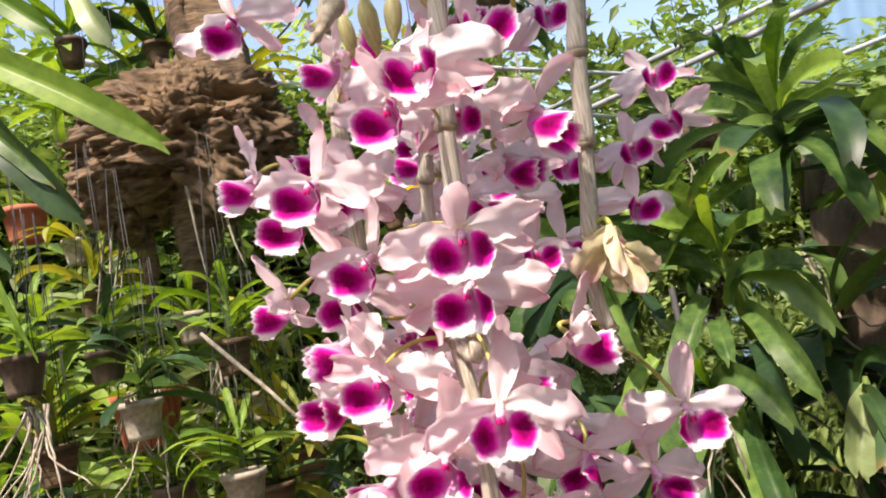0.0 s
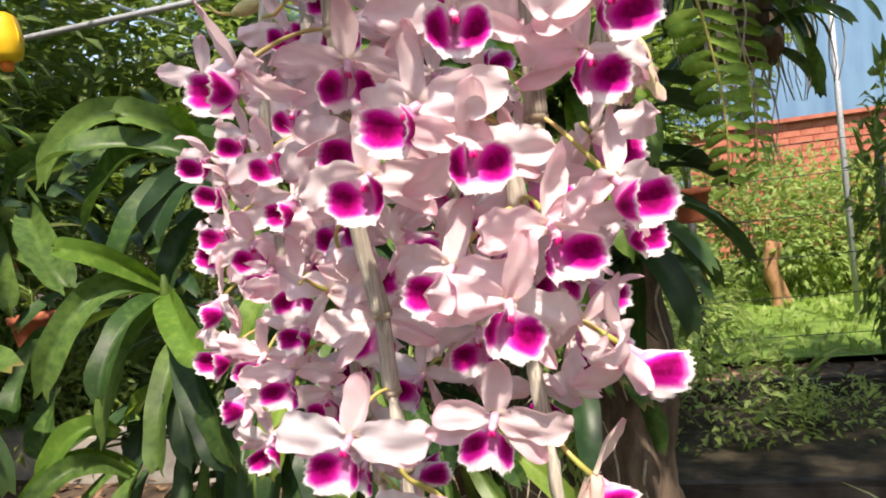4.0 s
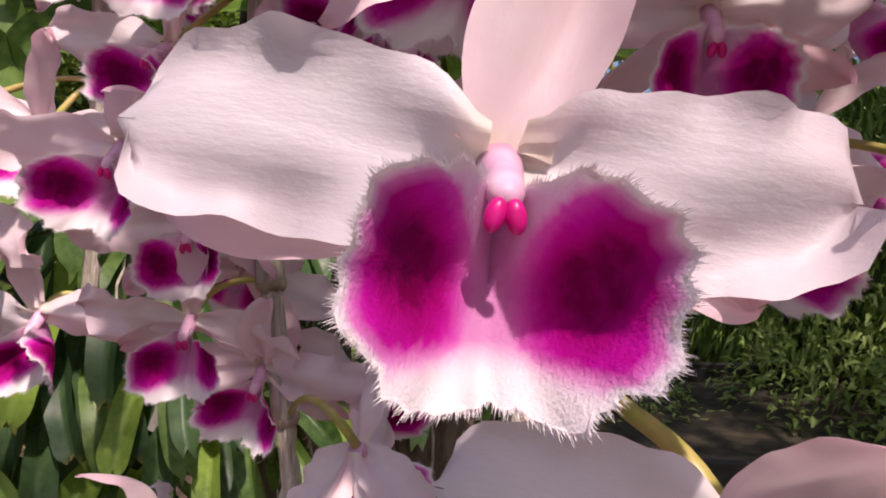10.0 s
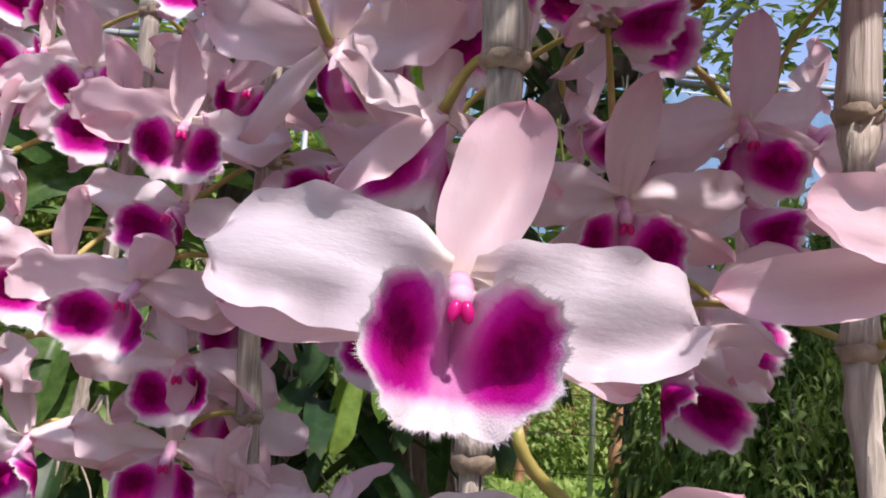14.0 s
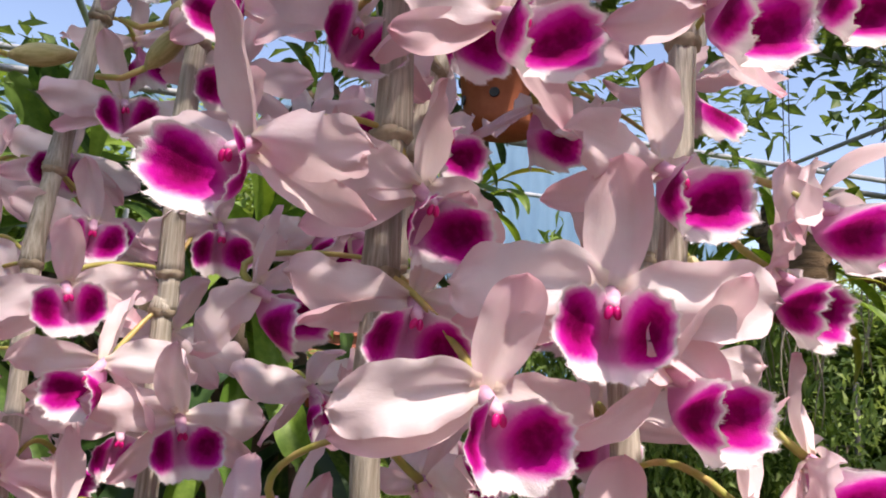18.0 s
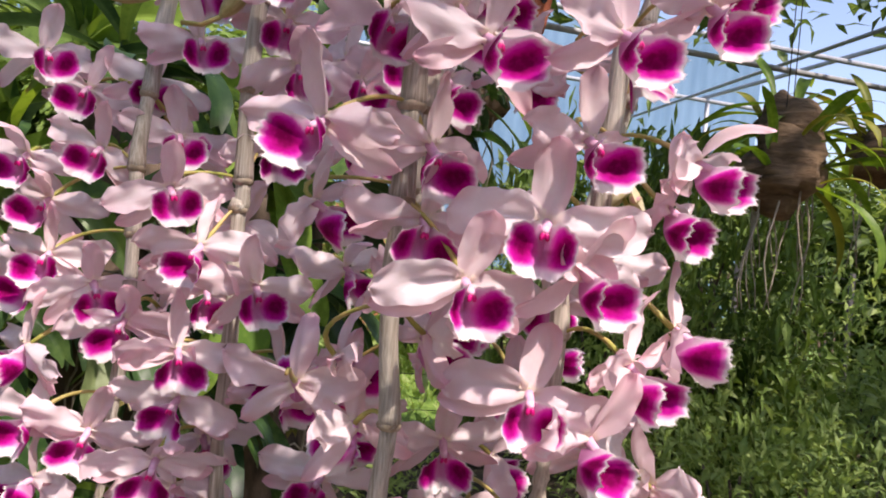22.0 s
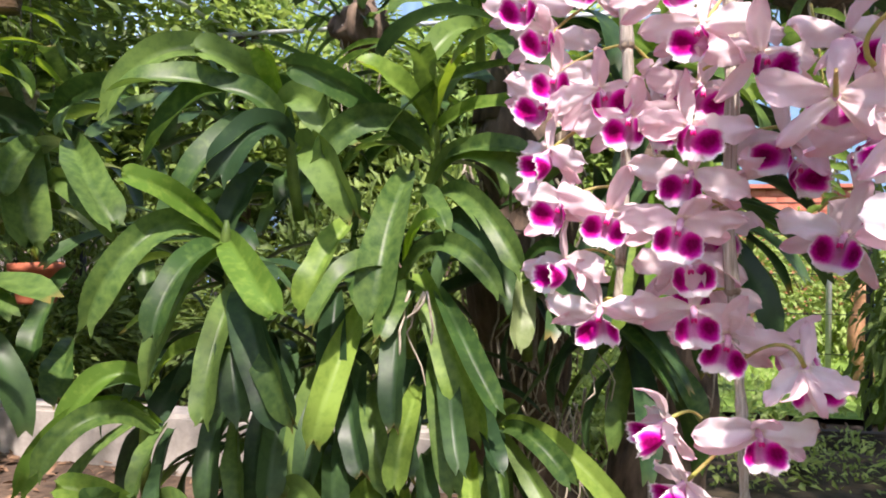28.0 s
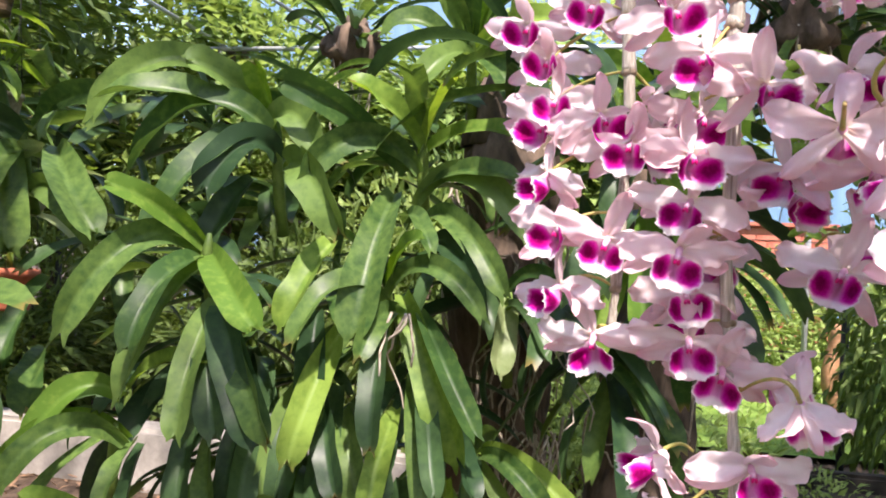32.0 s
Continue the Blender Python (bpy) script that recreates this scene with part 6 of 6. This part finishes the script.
# ---- canes ----
def cane(points, radius, label, node_gap=0.038, seed=1, tail=True):
    """A hanging jointed orchid cane through points (top to bottom): one part per internode, a papery ring at each joint."""
    rnd = random.Random(seed)
    e = thing("orchid_cane", pose(*points[0]), label, "orchid stem", "orchid canes")
    o = Vector(points[0])
    pts = [Vector(p) - o for p in points]
    dense = []
    for a, b in zip(pts, pts[1:]):
        k = max(2, int((b - a).length / 0.004))
        dense += [a.lerp(b, i / k) for i in range(k)]
    dense.append(pts[-1])
    for _ in range(6):
        dense = [dense[0]] + [(dense[i - 1] + dense[i] * 2 + dense[i + 1]) / 4 for i in range(1, len(dense) - 1)] + [dense[-1]]
    step = max(3, int(node_gap / 0.004))
    i, joints = 0, []
    total = len(dense)
    while i < total - 2:
        k = min(total - 1, i + step + rnd.randint(-1, 1))
        seg = dense[i:k + 1]
        n = len(seg)
        shrink = 1 - 0.5 * ((i / total) ** 2 if tail else 0)
        rad = [radius * shrink * (0.86 + 0.24 * (j / max(1, n - 1)) ** 2) for j in range(n)]
        rad[0] *= 1.03
        if tail and i > 0.72 * total:
            rad = [q * rnd.uniform(0.72, 1.12) for q in rad]
        vs, fs = tube(seg, rad, 14)
        vs = [v + (v - seg[min(n - 1, q // 14)]) * 0.05 * math.cos(5 * 2 * math.pi * (q % 14) / 14) for q, v in enumerate(vs)]
        if tail and i > 0.72 * total:
            vs = [v + Vector((rnd.uniform(-1, 1), rnd.uniform(-1, 1), rnd.uniform(-1, 1))) * 0.0007 for v in vs]
        put("internode", mesh_of("internode", vs, fs, CANE), e)
        q = seg[-1]
        d = (seg[-1] - seg[-2]).normalized()
        ring = [q - d * 0.0014, q - d * 0.0004, q + d * 0.0006, q + d * 0.0016]
        rr = radius * shrink
        vs, fs = tube(ring, [rr * 1.12, rr * 1.17, rr * 1.06, rr * 0.86], 14, False)
        vs = [v + Vector((rnd.uniform(-1, 1), rnd.uniform(-1, 1), rnd.uniform(-1, 1))) * 0.0004 for v in vs]
        put("node_ring", mesh_of("node_ring", vs, fs, CANE_DARK), e, None, "papery torn sheath ring")
        joints.append(q + o)
        i = k
    return e, joints


JOINTS = []
GREY = "grey papery ribbed orchid cane hanging down among the blooms"
for pts, rad, sd in CANES:
    JOINTS += cane(pts, rad * 0.76, GREY, 0.036, sd)[1]


def nearest_joint(p):
    return min(JOINTS, key=lambda q: (q - Vector(p)).length - 0.3 * (q.z - p[2]))


def bloom(x, y, z, yaw, pitch, roll, var, joint=None, **more):
    h = Vector(joint) if joint else nearest_joint((x, y, z))
    if not joint and (h - Vector((x, y, z))).length > 0.055:
        h = Vector((x, y, z)) + Vector((math.sin(radians(-yaw)) * 0.03, math.cos(radians(yaw)) * 0.03, 0.006))
    return flower(x, y, z, yaw, pitch, roll, SIZE, var, h, **more)


SIZE = 0.80


def fillers():
    """Blooms on the inner and far sides of the canes, wherever a joint still has room."""
    r = random.Random(4242)
    have = [o.matrix_basis.translation.copy() for o in scene.objects if o.name.startswith("orchid_flower")]
    n = 0
    for q in JOINTS:
        if r.random() < 0.7:
            az = r.uniform(90, 270)
            p = q + Vector((math.sin(radians(az)) * 0.028, -math.cos(radians(az)) * 0.028, r.uniform(-0.02, 0.012)))
            if (p.y < 0.31 and p.z < 1.275) or q.z > (1.56 if p.y > 0.33 else 1.43) or q.z < 1.20 or min((p - h).length for h in have) < 0.026:
                continue
            have.append(p)
            flower(p.x, p.y, p.z, az + r.uniform(-25, 25), r.uniform(0, 25), r.uniform(-20, 20), SIZE, n, q)
            n += 1

bloom(-0.0199, 0.2160, 1.2650, 1, -4, 5, 2, dorsal=-8, calm=0.2, over=BROAD, lip=0.97, grow=1.12, lean=8, side=13, rise=(6, 0), drop=0.0012)
bloom(0.0246, 0.2160, 1.3235, -14, 0, 4, 7, over=FLAT, calm=0.5, dorsal=-20, lean=8, grow=1.12, lip=0.98, rise=(4, -8))
bloom(0.0376, 0.2085, 1.2718, 3, 4, 8, 3, over=CURLED, calm=0.35, dorsal=10, lean=4, grow=1.0, lip=0.88, rise=(-4, -14), side=34)
bloom(0.0022, 0.2150, 1.3585, 4, 2, 0, 8, over=FLAT, calm=0.4, dorsal=10, lean=2, grow=1.12, lip=1.0, rise=(-4, -14))
bloom(0.0200, 0.2085, 1.3800, -24, 0, 3, 4, over=FLAT, calm=0.3, dorsal=0, lean=-4, grow=1.25, lip=1.04, rise=(8, -4))
bloom(0.0440, 0.2103, 1.3645, 26, 4, 2, 0, calm=0.7, over=dict(petal_l=CURLED["petal_l"]), rise=(16, 0))
bloom(0.0844, 0.2267, 1.3895, 30, 6, 2, 5)
bloom(0.0492, 0.2096, 1.3095, 25, 10, 22, 1, calm=0.6)
bloom(0.0677, 0.2175, 1.3325, 30, 14, 0, 6)
bloom(-0.0060, 0.2379, 1.4013, 22, 14, 4, 2)
bloom(0.0420, 0.2145, 1.4085, 20, 8, 4, 7, calm=0.7)
bloom(-0.0543, 0.2248, 1.4048, -40, 4, 4, 3)
bloom(-0.0400, 0.2094, 1.4630, -24, 6, 0, 8, over=FLAT, calm=0.6, grow=1.1, lip=0.96, rise=(4, 0))
bloom(0.0030, 0.2096, 1.4360, 20, 0, 2, 4)
bloom(0.0420, 0.1950, 1.4395, 22, 2, 2, 0, calm=0.7)
bloom(0.0188, 0.2844, 1.2862, -5, 20, 0, 5)
bloom(0.0915, 0.2165, 1.4702, 29, 0, 0, 1)
bloom(0.0933, 0.2226, 1.4076, 47, 2, -2, 6)
bloom(0.0920, 0.2255, 1.3467, 42, 4, 0, 2)
bloom(0.0800, 0.2090, 1.4560, 22, 16, 0, 7)
bloom(0.0067, 0.2320, 1.2268, 2, -6, 22, 3, dorsal=48, calm=0.35, over=BROAD, grow=1.16, lip=1.02, drop=0.0035, rise=(-12, -22), side=50, joint=(-0.0085, 0.2470, 1.2507), sag=-0.009, stout=1.4)
bloom(0.0283, 0.2609, 1.1890, 32, -4, 28, 6, dorsal=20, grow=1.05, lip=1.05, joint=(0.0060, 0.2560, 1.2080))
bloom(0.0930, 0.2360, 1.2880, 104, 10, 22, 8, calm=0.6, grow=1.15)
bloom(0.0770, 0.2270, 1.2440, 98, 18, 20, 4, over=WILTED, dorsal=10, calm=0.7, grow=1.0, lip=0.8, side=62, rise=(-55, -30))
bloom(-0.0975, 0.3450, 1.3840, 15, 3, -11, 0)
bloom(-0.0578, 0.3290, 1.3429, 9, 7, -6, 5)
bloom(-0.0901, 0.3350, 1.3582, -29, 10, 3, 1)
bloom(-0.0886, 0.3360, 1.3127, 13, 1, 4, 6)
bloom(-0.1191, 0.3610, 1.3210, -10, 4, -1, 2)
bloom(-0.0931, 0.3400, 1.2900, -17, 4, 12, 7)
bloom(-0.1294, 0.3550, 1.2700, -6, 9, 14, 3)
bloom(-0.1552, 0.3590, 1.2769, -22, -3, 9, 8)
bloom(-0.1331, 0.3600, 1.2187, -16, 18, -8, 4)
bloom(-0.0870, 0.3450, 1.2224, -4, 8, -1, 0)
bloom(-0.0712, 0.3500, 1.2076, -1, 14, 15, 5)
bloom(-0.0879, 0.3520, 1.2461, -3, 2, -8, 1)
bloom(-0.0971, 0.3270, 1.2643, -3, 16, 14, 6)
bloom(-0.0743, 0.3700, 1.2636, 16, 13, -1, 2)
bloom(-0.1595, 0.3850, 1.3488, -15, -1, 2, 7)
bloom(-0.1673, 0.3900, 1.3353, -26, 1, 16, 3)
bloom(-0.1654, 0.4000, 1.3742, -12, 4, 14, 8)
bloom(-0.1784, 0.4050, 1.3949, -15, 9, 8, 4)
bloom(-0.1412, 0.3900, 1.4023, -3, 2, 18, 0)
bloom(-0.1672, 0.3740, 1.3040, -52, 10, 7, 5)
bloom(-0.1583, 0.3700, 1.2453, -53, 4, -4, 1)
bloom(-0.1084, 0.3600, 1.1647, -72, 4, 10, 6)
bloom(-0.0574, 0.3330, 1.1670, 2, 0, 0, 2, over=FLAT, calm=0.3, dorsal=58, grow=1.08, lip=0.95, rise=(0, -6))
bloom(-0.0978, 0.3620, 1.1322, -67, 9, 8, 7)
bloom(-0.0360, 0.3350, 1.1960, 150, 30, 11, 3, calm=0.5, grow=0.9, side=74, rise=(-48, -48))
bloom(0.0410, 0.3030, 1.2540, 18, 28, 6, 4)
bloom(-0.0409, 0.2920, 1.3182, 164, -19, -4, 4)
bloom(-0.0190, 0.2840, 1.3225, 110, 8, 13, 0)
bloom(-0.0205, 0.3080, 1.3008, 1, 18, 8, 5)
bloom(-0.0286, 0.3280, 1.2601, -24, 1, 13, 1)
bloom(0.0542, 0.3011, 1.3110, 6, 26, -4, 1)
bloom(-0.0985, 0.4000, 1.4112, 10, -25, -9, 2)
bloom(-0.0798, 0.3700, 1.3353, 21, 18, 10, 7)
bloom(0.0078, 0.3100, 1.3532, 45, 4, 11, 3)
bloom(0.0288, 0.3000, 1.3408, 64, 10, 0, 8)
bloom(-0.0121, 0.3500, 1.3530, 30, 14, -10, 4)
bloom(-0.0520, 0.3450, 1.3059, -42, 8, 1, 0)
bloom(-0.0370, 0.3500, 1.2947, 30, 12, 0, 5)
bloom(-0.0019, 0.3600, 1.2710, 45, 17, -11, 1)
bloom(0.0645, 0.3300, 1.2713, 77, 16, -12, 6)
bloom(-0.0528, 0.3600, 1.4093, 16, 15, 0, 2)
bloom(-0.0888, 0.3600, 1.5079, 2, 15, 3, 7)
bloom(-0.0939, 0.3800, 1.4595, 9, 7, -8, 3)
bloom(-0.0479, 0.3450, 1.4452, 8, 11, -7, 8)
bloom(-0.1177, 0.4020, 1.4402, 5, 10, 9, 4)
bloom(-0.1534, 0.4100, 1.4333, -9, 6, 12, 0)
bloom(-0.0161, 0.3600, 1.4464, 12, 10, 3, 1)
bloom(0.0009, 0.3500, 1.4588, -8, 7, -6, 6)
bloom(-0.0324, 0.2900, 1.3817, 58, 6, -20, 2)
bloom(-0.1002, 0.3850, 1.4115, 15, 6, 4, 7)
bloom(-0.0597, 0.3300, 1.4835, -27, 12, 0, 8)
bloom(0.0158, 0.2900, 1.4793, -10, 5, -11, 4)
bloom(0.0457, 0.2750, 1.4938, 30, 44, -4, 0)
bloom(0.0045, 0.2350, 1.5042, -46, 7, -5, 5)
bloom(-0.0569, 0.3600, 1.4693, -4, 15, 8, 6)
bloom(-0.1290, 0.3700, 1.3355, 16, 11, -11, 2)
bloom(-0.1664, 0.4100, 1.4498, 34, -1, -7, 7)
bloom(0.0667, 0.2750, 1.5105, 111, -20, 6, 3)
bloom(0.0927, 0.2850, 1.4541, 123, 27, 13, 8)
bloom(0.0501, 0.3100, 1.4491, 114, 19, -14, 4)
bloom(0.0853, 0.2920, 1.3647, 133, 9, 6, 0)
bloom(0.0937, 0.3350, 1.3257, 58, 5, 3, 5)
bloom(-0.0082, 0.2000, 1.5276, 22, 17, -3, 1)
bloom(0.0271, 0.4800, 1.4896, 16, 8, -13, 6)
bloom(0.0096, 0.4600, 1.4769, 38, 4, -10, 2)
bloom(0.0307, 0.4700, 1.5195, 46, -3, -6, 7)
bloom(-0.0124, 0.4200, 1.4716, 53, 5, 5, 3)
bloom(0.0122, 0.4500, 1.4392, 51, 0, 13, 8)
bloom(-0.0079, 0.4000, 1.4190, 53, 8, -2, 4)
bloom(0.0034, 0.3600, 1.4142, 63, 3, -2, 0)
bloom(0.0131, 0.4000, 1.5584, 53, 6, -3, 5)
bloom(0.0012, 0.2400, 1.4469, 29, 32, -12, 1)
bloom(-0.0177, 0.2350, 1.4697, -17, 1, 9, 2)
bloom(-0.0238, 0.2550, 1.4479, 17, 15, 13, 7)
bloom(-0.0090, 0.2400, 1.3762, 1, 13, 10, 4)
bloom(0.0330, 0.2900, 1.4782, 48, 18, 0, 5)
bloom(0.0153, 0.3000, 1.4383, 43, 20, 4, 1)
bloom(0.0752, 0.3300, 1.2999, 63, 14, 0, 7)
bloom(0.0299, 0.3300, 1.3200, 59, 8, -1, 3)
bloom(0.0026, 0.2700, 1.5207, -2, -30, -11, 8)
bloom(0.0866, 0.2600, 1.4942, 72, -15, -6, 4)
bloom(0.1010, 0.2950, 1.3990, 60, 40, 10, 0, over=FADED, lip=0.35, dorsal=110, calm=0.3, grow=0.95, side=86, rise=(-78, -78))
bloom(0.1035, 0.3000, 1.3900, 30, 50, -20, 5, over=FADED, lip=0.35, dorsal=110, calm=0.3, grow=0.85, side=84, rise=(-74, -74))
fillers()
